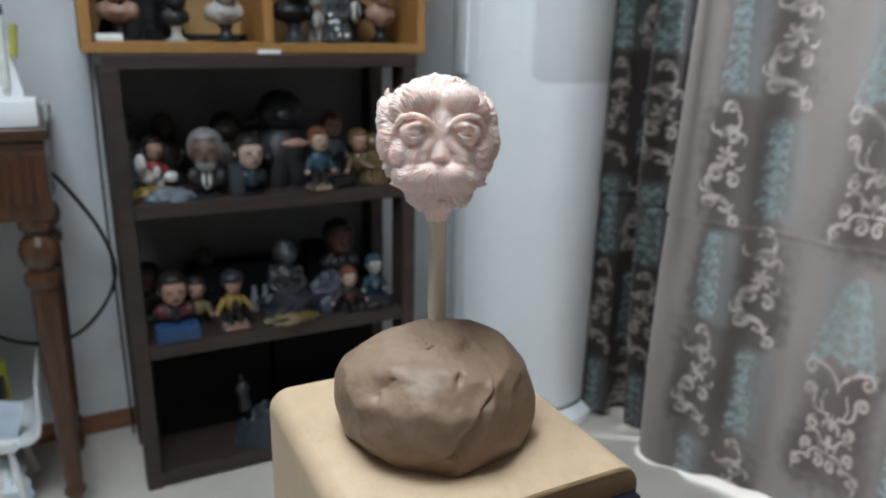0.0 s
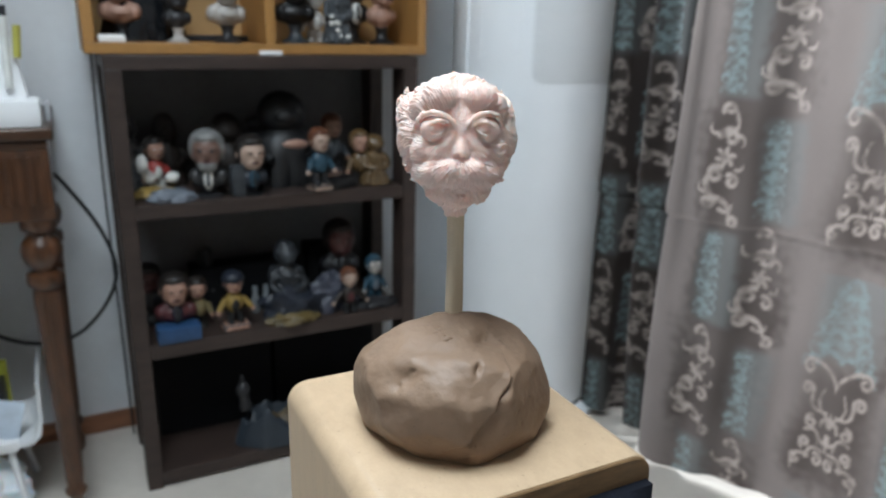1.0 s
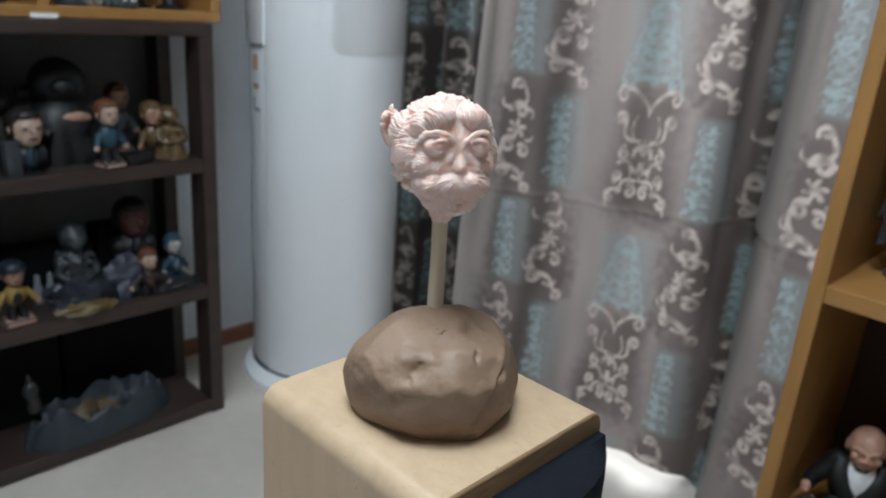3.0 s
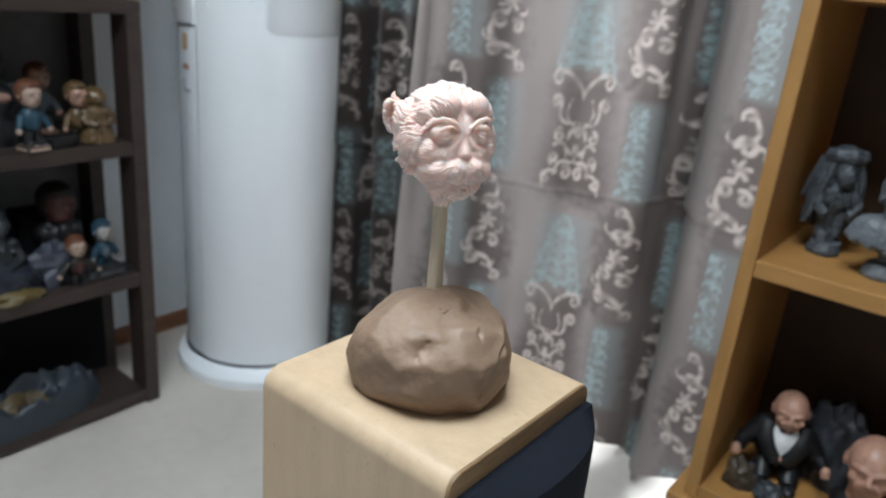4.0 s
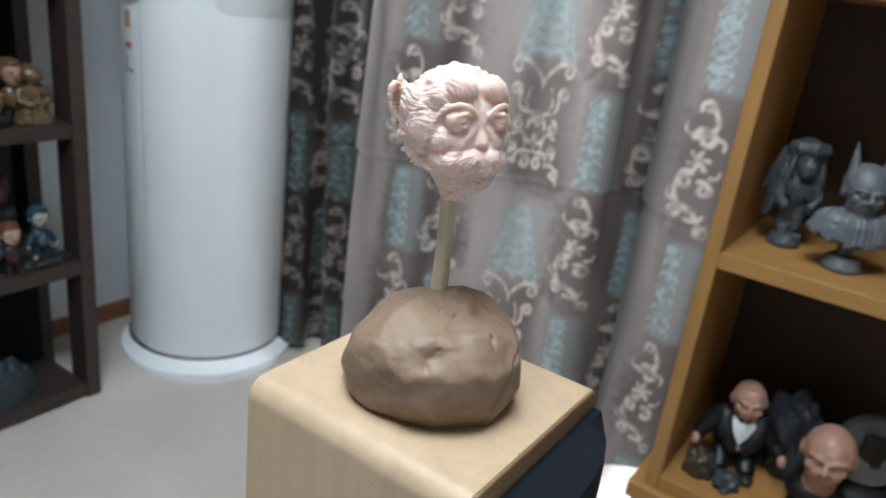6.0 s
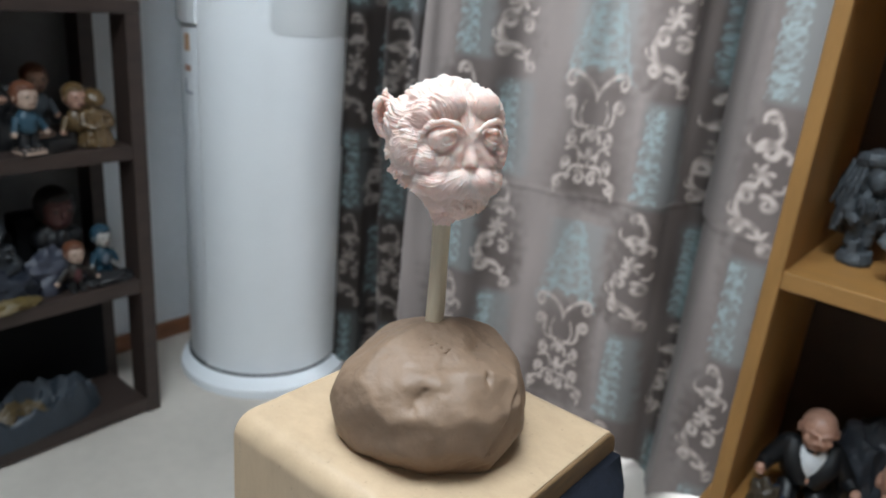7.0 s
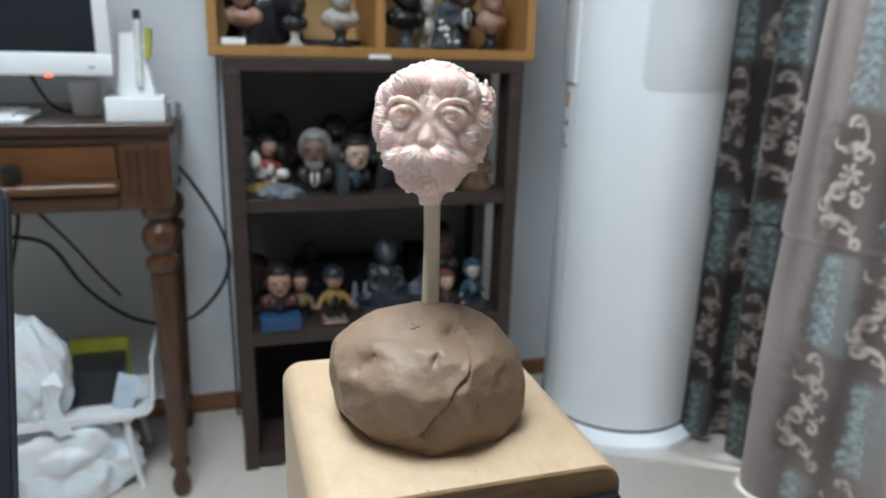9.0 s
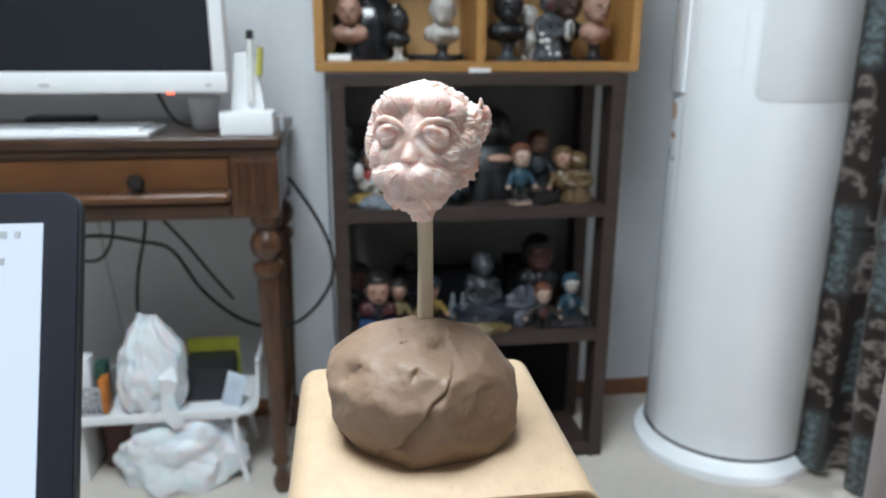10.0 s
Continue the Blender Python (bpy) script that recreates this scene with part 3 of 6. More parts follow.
def sculpted_head():
    bm = head_lumps()
    bmesh.ops.recalc_face_normals(bm, faces=bm.faces[:])
    me = fuse(bm, .016)
    relax(me, 5)
    bm = eye_lumps()
    bm.from_mesh(me)
    bmesh.ops.recalc_face_normals(bm, faces=bm.faces[:])
    bpy.data.meshes.remove(me)
    me = fuse(bm, .0105)
    relax(me, 3)
    n = len(me.vertices)
    co = np.empty(n * 3, np.float32)
    me.vertices.foreach_get("co", co)
    co = co.reshape(-1, 3).astype(float)
    no = np.array([v.normal[:] for v in me.vertices])
    x, y, z = co.T

    def chance(i, j, seed):
        q = np.sin(i * 127.1 + j * 311.7 + seed * 74.7) * 43758.5453
        return q - np.floor(q)

    def combed(turn, far, columns, rate, seed):
        """Overlapping tufts that run outwards along far, with strands carved into each."""
        wav = np.array([noise.noise(Vector((a * 2.2, b * 2.4, 3.0 + seed))) for a, b in zip(turn, far)])
        A = turn * columns / (2 * math.pi) + 2.2 * wav
        i = np.floor(A)
        across = np.sin(math.pi * (A - i)) ** .7
        Bv = far * rate + chance(i, 0, seed) + .25 * wav
        j = np.floor(Bv)
        g = Bv - j
        along = soft(g / .55) * (1 - soft((g - .86) / .14))
        tuft = (.45 + .75 * chance(i, j, seed + 1)) * across * along
        fine = np.array([noise.noise(Vector((a * 24 + 5 * w, b * 3.2, 1.0 + seed))) for a, b, w in zip(turn, far, wav)])
        finer = np.array([noise.noise(Vector((a * 55 + 8 * w, b * 4.5, 5.0 + seed))) for a, b, w in zip(turn, far, wav)])
        return tuft, .034 * np.abs(fine) ** .75 + .020 * np.abs(finer) ** .75 - .016

    away = np.arccos(np.clip(-y / np.linalg.norm(co, axis=1), -1, 1))
    t1, s1 = combed(np.arctan2(x, z - .12), away, 46, 4.2, 0)
    t2, s2 = combed(np.arctan2(x, -(z + .22)) * 1.25, np.hypot(x, z + .22), 34, 2.6, 20)
    low = soft((-.24 - z) / .10) * soft((-.18 - y) / .15)
    chin = soft((-.76 - z) / .08) * (np.abs(x) < .45) * (y < -.2)
    bald = np.zeros(n)
    for s in (-1, 1):
        bald += np.exp(-((x - s * .38) / .27) ** 4 - ((z - .22) / .25) ** 4) * (y < -.2)
        bald += .8 * np.exp(-((x - s * .22) / .16) ** 4 - ((z + .06) / .12) ** 4) * (y < -.4)
    bald += np.exp(-(x / .15) ** 2 - ((z + .06) / .24) ** 2) * (y < -.2)
    bald = np.clip(1.3 * bald, 0, 1)
    rise = np.clip((away - .75) / .5, 0, 1)
    up = (.026 + .018 * soft((z - .55) / .3)) * t1 * (.15 + .85 * rise) + s1 * .85
    dn = .014 * t2 + s2 * .85
    curls = .048 * np.array([abs(noise.noise(Vector(p) * 9)) for p in co]) - .008
    grain = np.array([noise.fractal(Vector(p) * 9, 1.0, 2.0, 3) for p in co])
    h = up * (1 - low) + dn * low
    h = h * (1 - chin) + (curls + .4 * dn) * chin
    co += no * (h * (1 - .95 * bald) + .004 * grain)[:, None]
    # furrow between the brows and the small open mouth
    front = y < -.45
    co[:, 1] += front * (.035 * np.exp(-(x / .05) ** 2 - ((z - .50) / .20) ** 2) + .055 * np.exp(-((x - .02) / .06) ** 2 - ((z + .845) / .030) ** 2))
    me.vertices.foreach_set("co", co.astype(np.float32).ravel())
    me.transform(Matrix.Translation((.0868, -1.2312, .9045)) @ Matrix.Rotation(radians(-26.0 + 3.0), 4, 'Z') @ Matrix.Rotation(radians(-6), 4, 'X') @ Matrix.Diagonal((.0207, .0207, .0208, 1)))
    me.materials.clear()
    me.materials.append(FLESH)
    me.shade_smooth()
    return tagged(new("sculpted_head", me), "pink unpainted clay animal head with carved fur on a stick", "sculpture")


sculpted_head()

# ---- dark open shelf ----
sh = thing("open_shelf", "dark brown wooden open shelf unit full of small painted figurines", "shelf")
HX0, HX1, HY0, HY1 = .030, .632, -.029, .225
for x0 in (HX0, HX1 - .030):
    for y0, y1 in ((HY0, HY0 + .062), (HY1 - .062, HY1)):
        part("post", B(x0, x0 + .030, y0, y1, 0, .8525, bev=.0015), DARKW, sh, smooth=False)
for z0, z1 in ((.8530, .8780), (.578, .606), (.292, .322), (.006, .036)):
    inset = 0 if z1 > .8 else .0305
    part("board", B(HX0 + inset, HX1 - inset, HY0 + (.001 if inset else -.001), HY1, z0, z1, bev=.0015), DARKW, sh, smooth=False)

# added dark sheets behind the bays: the wall's shade, put into their colour
SHADEB = mat("wall_shade_sheet", (.14, .136, .136), .7, var=.12, scale=9)
for z0, z1 in ((.6065, .8525), (.3225, .5775), (.0365, .2915)):
    part("back_panel", B(HX0 + .0305, HX1 - .0305, HY1 - .006, HY1 - .001, z0, z1), SHADEB, sh, "dark grey sheet standing in for the shaded wall", smooth=False)

# ---- honey-coloured box on top ----
bx = thing("display_box", "honey-coloured wooden box with two open compartments standing on the dark shelf", "display box")
X0, X1, ZB, ZT, D = .005, .6655, .8790, 1.220, .225
for a in ((X0, X1, 0, D, ZB, ZB + .019), (X0, X1, 0, D, ZT, ZT + .019)):
    part("board", B(*a, bev=.0012), YELW, bx, smooth=False)
for x in (X0, .3245, X1 - .019):
    part("upright", B(x, x + .019, .001, D, ZB + .0192, ZT - .0002, bev=.0012), YELV, bx, smooth=False)
for a, b in ((X0 + .0192, .3243), (.3437, X1 - .0192)):
    part("back_board", B(a, b, D - .008, D - .002, ZB + .0192, ZT - .0002), YELD, bx, smooth=False)
bm = B(.309, .354, -.0035, -.0006, .8745, .886, bev=.0008)
solo("paper_tag", bm, PAPER, "small white paper tag stuck to the edge of the box", "tag")

# ---- tower air conditioner ----
AX, AY, AR = .962, .028, .187
ac = thing("tower_air_conditioner", "white cylindrical floor-standing air conditioner on a round base", "air conditioner")


def shell(a0, a1, r, z0, z1, t, n=24, rz=.004, bm=None):
    """Curved plate of an upright cylinder from angle a0 to a1 in degrees, with eased rims unless rz is 0."""
    bm = bm or bmesh.new()
    rows = []
    for k in range(n + 1):
        a = radians(a0 + (a1 - a0) * k / n)
        e = .0 if 0 < k < n or not rz else min(.002, t * .6)
        g = .0015 if rz else 0
        h = rz or .001
        ring = [(r - t, z0), (r - g - e, z0), (r - e, z0 + h), (r - e, z1 - h), (r - g - e, z1), (r - t, z1)]
        rows.append([bm.verts.new((AX + q * math.cos(a), AY + q * math.sin(a), z)) for q, z in ring])
    m = 6
    for a, b in zip(rows, rows[1:]):
        for j in range(m):
            bm.faces.new((a[j], a[(j + 1) % m], b[(j + 1) % m], b[j]))
    bm.faces.new(rows[0]), bm.faces.new(rows[-1][::-1])
    return bm


part("core", lathe(bmesh.new(), [(AR - .012, .034), (AR - .012, 1.80)], (AX, AY, 0), 48), SEAM, ac)
part("front_panel", shell(184, 318, AR, .040, 1.80, .012, 67), ACW, ac, "white glossy front panel")


def outlet_panel(a0, a1, r, z0, z1, t, rc, n=60):
    """Curved plate with rounded lower corners, slightly proud of the front."""
    bm = bmesh.new()
    rows = []
    for k in range(n + 1):
        f = (1 - math.cos(math.pi * k / n)) / 2
        a = radians(a0 + (a1 - a0) * f)
        e = r * radians(a1 - a0) * min(f, 1 - f)
        low = z0 + (rc - math.sqrt(max(0, rc * rc - (rc - e) ** 2)) if e < rc else 0)
        ring = [(r - t, low), (r - .0008, low), (r, low + .0015), (r, z1), (r - t, z1)]
        rows.append([bm.verts.new((AX + q * math.cos(a), AY + q * math.sin(a), z)) for q, z in ring])
    for a, b in zip(rows, rows[1:]):
        for j in range(5):
            bm.faces.new((a[j], a[(j + 1) % 5], b[(j + 1) % 5], b[j]))
    bm.faces.new(rows[0]), bm.faces.new(rows[-1][::-1])
    return bm


part("silver_panel", outlet_panel(234, 317, AR + .0022, .8275, 1.795, .0035, .030), ACS, ac, "pale silver air outlet panel")
part("side_panel", shell(93, 183.8, AR - .003, .040, .833, .010, 24), ACG, ac)
part("side_grille_cover", shell(93, 183.8, AR + .005, .8335, 1.80, .016, 24), ACW, ac)
part("back_panel", shell(319, 452, AR - .002, .040, 1.80, .010, 24), ACG, ac)
part("top_cap", lathe(bmesh.new(), [(AR, 1.8005), (AR, 1.82), (AR - .02, 1.835)], (AX, AY, 0), 48), ACW, ac)
part("base", lathe(bmesh.new(), [(.206, 0), (.2075, .006), (.205, .020), (.192, .0275), (.178, .036)], (AX - .014, AY - .018, 0), 64), ACW, ac, "white rounded base plate")
part("base_seam", lathe(bmesh.new(), [(AR + .0012, .0330), (AR + .0016, .0400), (AR + .0004, .0425)], (AX, AY, 0), 64), mat("dark_gap", (.05, .055, .06), .7), ac)


def display_outline(a0, a1, z0, z1, rc):
    """Fine raised line round a field with rounded corners."""
    w = AR * radians(a1 - a0)
    pts = []
    for cx, cz, q in ((w - rc, z1 - rc, 0), (rc, z1 - rc, 90), (rc, z0 + rc, 180), (w - rc, z0 + rc, 270)):
        pts += [(cx + rc * math.cos(radians(q + 15 * k)), cz + rc * math.sin(radians(q + 15 * k))) for k in range(7)]
    pts.append(pts[0])
    return tube(bmesh.new(), [(AX + AR * math.cos(radians(a0) + x / AR), AY + AR * math.sin(radians(a0) + x / AR), z) for x, z in pts], .0013, 6, 0, 3)


part("display_outline", display_outline(197, 227, .884, 1.30, .016), ACS, ac, "fine grey outline of the display field")


# labels on the side panel: plain bars
def sticker(a0, a1, z0, z1, m, r=AR - .0028):
    return part("sticker", shell(a0, a1, r + .0012, z0, z1, .001, 6, .0003), m, ac)


ORANGE, REDL = mat("orange_print", (0.60, 0.38, 0.22), 0.6), mat("dull_red_print", (0.50, 0.28, 0.20), 0.6)
GREYL = mat("grey_print", (0.40, 0.43, 0.50), 0.6)

# ---- curtain ----
sticker(166, 174, .776, .811, ORANGE)
sticker(166, 175, .734, .746, REDL)
sticker(166, 177, .685, .692, GREYL)
sticker(166, 168, .692, .716, GREYL)


def smooth_line(pts, step):
    """Catmull-Rom line through plan points, resampled at even steps."""
    P = np.array(pts, float)
    out = []
    for k in range(len(P) - 1):
        a, b, c, d = P[max(k - 1, 0)], P[k], P[k + 1], P[min(k + 2, len(P) - 1)]
        t = np.linspace(0, 1, 60, endpoint=False)[:, None]
        out.append(0.5 * (2 * b + (c - a) * t + (2 * a - 5 * b + 4 * c - d) * t ** 2 + (3 * b - a - 3 * c + d) * t ** 3))
    L = np.concatenate(out + [P[-1:]])
    s = np.r_[0, np.cumsum(np.hypot(*np.diff(L, axis=0).T))]
    u = np.arange(0, s[-1], step)
    return np.stack([np.interp(u, s, L[:, 0]), np.interp(u, s, L[:, 1])], 1), u


def spiral(cx, cz, r, a0, turns, n=30, sgn=1, w=.0058):
    """Curl that winds into (cx, cz)."""
    t = np.linspace(0, 1, n)
    a = radians(a0) + sgn * turns * 2 * math.pi * t
    q = r * (1 - .75 * t)
    return np.stack([cx + q * np.cos(a), cz + q * np.sin(a), w * (1 - .25 * t)], 1)


def bow(p, q, bend, w0=.009, w1=.006, n=22):
    """Curved stroke from p to q."""
    p, q = np.array(p), np.array(q)
    t = np.linspace(0, 1, n)[:, None]
    side = np.array([-(q - p)[1], (q - p)[0]])
    xy = p + (q - p) * t + side * bend * 4 * t * (1 - t)
    return np.concatenate([xy, w0 + (w1 - w0) * t], 1)


def stroke(x, z, lines):
    """How far each place lies inside any of the strokes: 1 inside, 0 outside."""
    best = np.full(len(x), -1.0)
    for ln in lines:
        lo, hi = ln[:, :2].min(0) - .02, ln[:, :2].max(0) + .02
        on = np.where((x > lo[0]) & (x < hi[0]) & (z > lo[1]) & (z < hi[1]))[0]
        if len(on):
            d = np.hypot(x[on, None] - ln[None, :, 0], z[on, None] - ln[None, :, 1])
            best[on] = np.maximum(best[on], (1 - d / ln[None, :, 2]).max(1))
    return np.clip(best * 2.2, 0, 1)


def curtain_colours(u, v, dim):
    """Damask print by place in the cloth: u across, v up. Columns of scrolls and plumes, half of them staggered. dim
    paints shade into the colours.
    """
    V, U = .46, .72
    ground = np.array([.200, .174, .164])
    brown = np.array([.022, .0150, .0125])
    cream = np.array([.45, .385, .345])
    teal = np.array([.225, .31, .318])
    n = len(u)
    dark, cr, tq, tz = np.zeros(n), np.zeros(n), np.zeros(n), np.zeros(n)
    fb = lambda a, b, s: np.array([noise.noise(Vector((x * a, y * b, s))) for x, y in zip(u, v)])
    n1 = fb(9, 6, 1.0)
    n2 = fb(60, 60, 5.0)
    n3 = fb(130, 130, 8.0)
    # broad column: a V of two scrolls over a knot of curls, then a leafy plume that widens downwards
    x = ((u + U / 2) % U) - U / 2
    z = (v - .282 + .21) % V - .21
    ax = np.abs(x)
    ax = ax * 1.35
    lines = [bow((.002, -.035), (.052, .082), .24, .0050, .0060), spiral(.066, .066, .017, 130, 1.1, sgn=-1),
             bow((.012, -.020), (.050, .020), -.35, .0040, .0055), spiral(.064, .020, .014, 170, 1.1, sgn=-1), bow((.004, -.03), (.024, .028), -.3, .0035, .0028),
             bow((.001, -.045), (.022, -.050), .6, .0060, .0050), bow((.003, -.066), (.022, -.074), -.6, .0060, .0050), bow((.0, -.070), (.0, -.098), 0, .0060, .0045),
             spiral(.044, -.046, .014, 90, 1.1, sgn=-1), bow((.022, -.088), (.056, -.066), .4, .0040, .0045), spiral(.052, -.094, .013, -60, 1.1),
             spiral(.018, -.122, .014, 60, 1.1), bow((.010, -.100), (.046, -.124), .3, .0045, .0050), bow((.040, -.120), (.078, -.158), .35, .0055, .0040), spiral(.074, -.132, .013, 200, 1.0)]
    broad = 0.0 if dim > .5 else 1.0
    cr = np.maximum(cr, broad * stroke(ax, z, lines))
    ed = .018 * n1 + .010 * n2
    dark = np.maximum(dark, broad * soft((.128 + .25 * np.clip(-z - .02, 0, .12) + ed - ax) / .085) * soft((.120 + 2 * ed - z) / .08) * soft((z + .215 + 2 * ed) / .08))
    ax = np.abs(x) * (1.15 + .3 * n2) + .004 * n3
    lines = [bow((.0, .092), (.0, .245), 0, .011, .006)]
    for k in range(7):
        zk = .240 - .024 * k
        half = .022 + .0085 * k
        lines += [bow((.002, zk), (half * .62, zk - .018), .3, .0090, .0080), bow((half * .55, zk - .010), (half, zk - .030), .35, .0080, .0050)]
    tq = np.maximum(tq, broad * stroke(ax, z + .004 * n3, lines) * np.clip(.82 + 1.0 * n3 + .6 * n2, 0, 1))
    tz = np.maximum(tz, broad * soft((.085 + ed - ax) / .04) * soft((z - .08) / .03) * soft((.27 - z) / .03))
    # narrow staggered columns: a calligraphic stack of hooks, curls and a flower with a sweeping tail, then a leafy plume
    columns = ((.125, .09), (.245, .316), (-.180, .086), (-.275, .316)) if broad else [(-.36 + .09 * k, .02 if k % 2 else .25) for k in range(8)]
    if broad:
        for c0 in (-.2275, .185):
            x = (u - c0 + U / 2) % U - U / 2
            dark = np.maximum(dark, .95 * soft((.100 + ed - np.abs(x)) / .045))
    for cu, ph in columns:
        x = (u - cu + U / 2) % U - U / 2
        z = (v + ph + .03) % V
        lines = [spiral(.002, .226, .013, 200, .85, sgn=-1, w=.0066), bow((.014, .222), (-.012, .176), .35, .0045, .0085), bow((-.012, .180), (-.034, .196), .35, .0060, .0025),
                 spiral(.008, .172, .020, 160, .85, sgn=-1, w=.0080), bow((.024, .178), (.036, .160), .30, .0055, .0025),
                 spiral(-.012, .098, .018, 60, 1.0, w=.0075), spiral(.020, .088, .014, 120, 1.0, sgn=-1, w=.0065), bow((-.004, .112), (-.022, .058), -.30, .0050, .0085),
                 spiral(-.024, .044, .014, 20, 1.0, sgn=-1, w=.0072), bow((-.022, .050), (.026, .006), .30, .0090, .0045), spiral(.034, .014, .012, -120, .9, w=.0060),
                 bow((.004, .030), (.030, .044), -.30, .0060, .0025), bow((-.030, .060), (-.042, .080), .30, .0050, .0020), bow((.026, .112), (.040, .124), -.3, .0050, .0022)]
        for k in range(6):
            a = radians(60 * k + 15)
            lines.append(bow((.003 + .005 * math.cos(a), .134 + .005 * math.sin(a)), (.003 + .018 * math.cos(a), .134 + .018 * math.sin(a)), .15, .0060, .0050))
        cr = np.maximum(cr, stroke(x + .003 * n2, z, lines) * np.clip(.92 + .5 * n2, 0, 1))
        dark = np.maximum(dark, soft((.078 + 1.5 * ed - np.abs(x)) / .06) * soft((z + .020 + 2 * ed) / .06) * soft((.27 + 2 * ed - z) / .07))
        # the plume: overlapping rounded leaves in pairs on a stem, wider below
        lines = [bow((0, .262), (0, .440), 0, .0050, .0035)]
        for k in range(8):
            zk = .264 + .0225 * k
            half = .0225 - .0011 * k
            for s in (-1, 1):
                lines += [bow((s * .004, zk - .004), (s * half * .72, zk + .009), .35 * s, .0056, .0060), bow((s * half * .55, zk + .002), (s * half, zk - .006), .45 * s, .0052, .0028)]
        tq = np.maximum(tq, stroke(x + .004 * n2, z + .004 * n3, lines) * np.clip(.76 + 1.1 * n3 + .7 * n2, 0, 1))
        tz = np.maximum(tz, soft((.050 + ed - np.abs(x - .018)) / .03) * soft((z - .24) / .02) * soft((.455 - z) / .02))
    wear = np.clip(.78 + .8 * n2 + .3 * n1, .2, 1)[:, None]
    # dim swaps the ground for brown: shade put into the cloth's colour
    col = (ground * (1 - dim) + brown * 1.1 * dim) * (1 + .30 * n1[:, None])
    shade = (.94 * np.clip(dark, 0, 1) * np.clip(.85 + .5 * n1, .2, 1))[:, None]
    col = col * (1 - shade) + brown * shade
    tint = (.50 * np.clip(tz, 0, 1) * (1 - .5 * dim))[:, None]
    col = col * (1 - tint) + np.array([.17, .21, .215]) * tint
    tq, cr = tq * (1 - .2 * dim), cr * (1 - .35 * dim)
    col = col * (1 - tq[:, None] * wear) + teal * tq[:, None] * wear
    col = col * (1 - cr[:, None] * wear) + cream * cr[:, None] * wear
    return col


def cloth_material():
    m = bpy.data.materials.new("damask_curtain_cloth")
    m.use_nodes = True
    nt = m.node_tree
    b = nt.nodes["Principled BSDF"]
    L = nt.links.new
    at = nt.nodes.new("ShaderNodeAttribute")
    at.attribute_name = "print"
    ns = nt.nodes.new("ShaderNodeTexNoise")
    ns.inputs["Scale"].default_value = 900
    tc = nt.nodes.new("ShaderNodeTexCoord")
    L(tc.outputs["Object"], ns.inputs["Vector"])
    mr = nt.nodes.new("ShaderNodeMapRange")
    mr.inputs["To Min"].default_value = .82
    mr.inputs["To Max"].default_value = 1.15
    L(ns.outputs["Fac"], mr.inputs["Value"])
    mx = nt.nodes.new("ShaderNodeMix")
    mx.data_type, mx.blend_type = 'RGBA', 'MULTIPLY'
    mx.inputs["Factor"].default_value = 1
    L(at.outputs["Color"], mx.inputs["A"])
    L(mr.outputs[0], mx.inputs["B"])
    L(mx.outputs["Result"], b.inputs["Base Color"])
    b.inputs["Roughness"].default_value = .5
    b.inputs["Sheen Weight"].default_value = .15
    b.inputs["Sheen Roughness"].default_value = .4
    bp = nt.nodes.new("ShaderNodeBump")
    bp.inputs["Strength"].default_value = .2
    bp.inputs["Distance"].default_value = .001
    L(ns.outputs["Fac"], bp.inputs["Height"])
    L(bp.outputs[0], b.inputs["Normal"])
    tr = nt.nodes.new("ShaderNodeBsdfTranslucent")
    # the weave lets light through more evenly than the print reflects it
    even = nt.nodes.new("ShaderNodeMix")
    even.data_type = 'RGBA'
    even.inputs["Factor"].default_value = .38
    L(mx.outputs["Result"], even.inputs["A"])
    even.inputs["B"].default_value = (.285, .238, .218, 1)
    L(even.outputs["Result"], tr.inputs["Color"])
    ms = nt.nodes.new("ShaderNodeMixShader")
    ms.inputs["Fac"].default_value = .36
    L(b.outputs[0], ms.inputs[1])
    L(tr.outputs[0], ms.inputs[2])
    L(ms.outputs[0], nt.nodes["Material Output"].inputs["Surface"])
    return m


CLOTH = cloth_material()


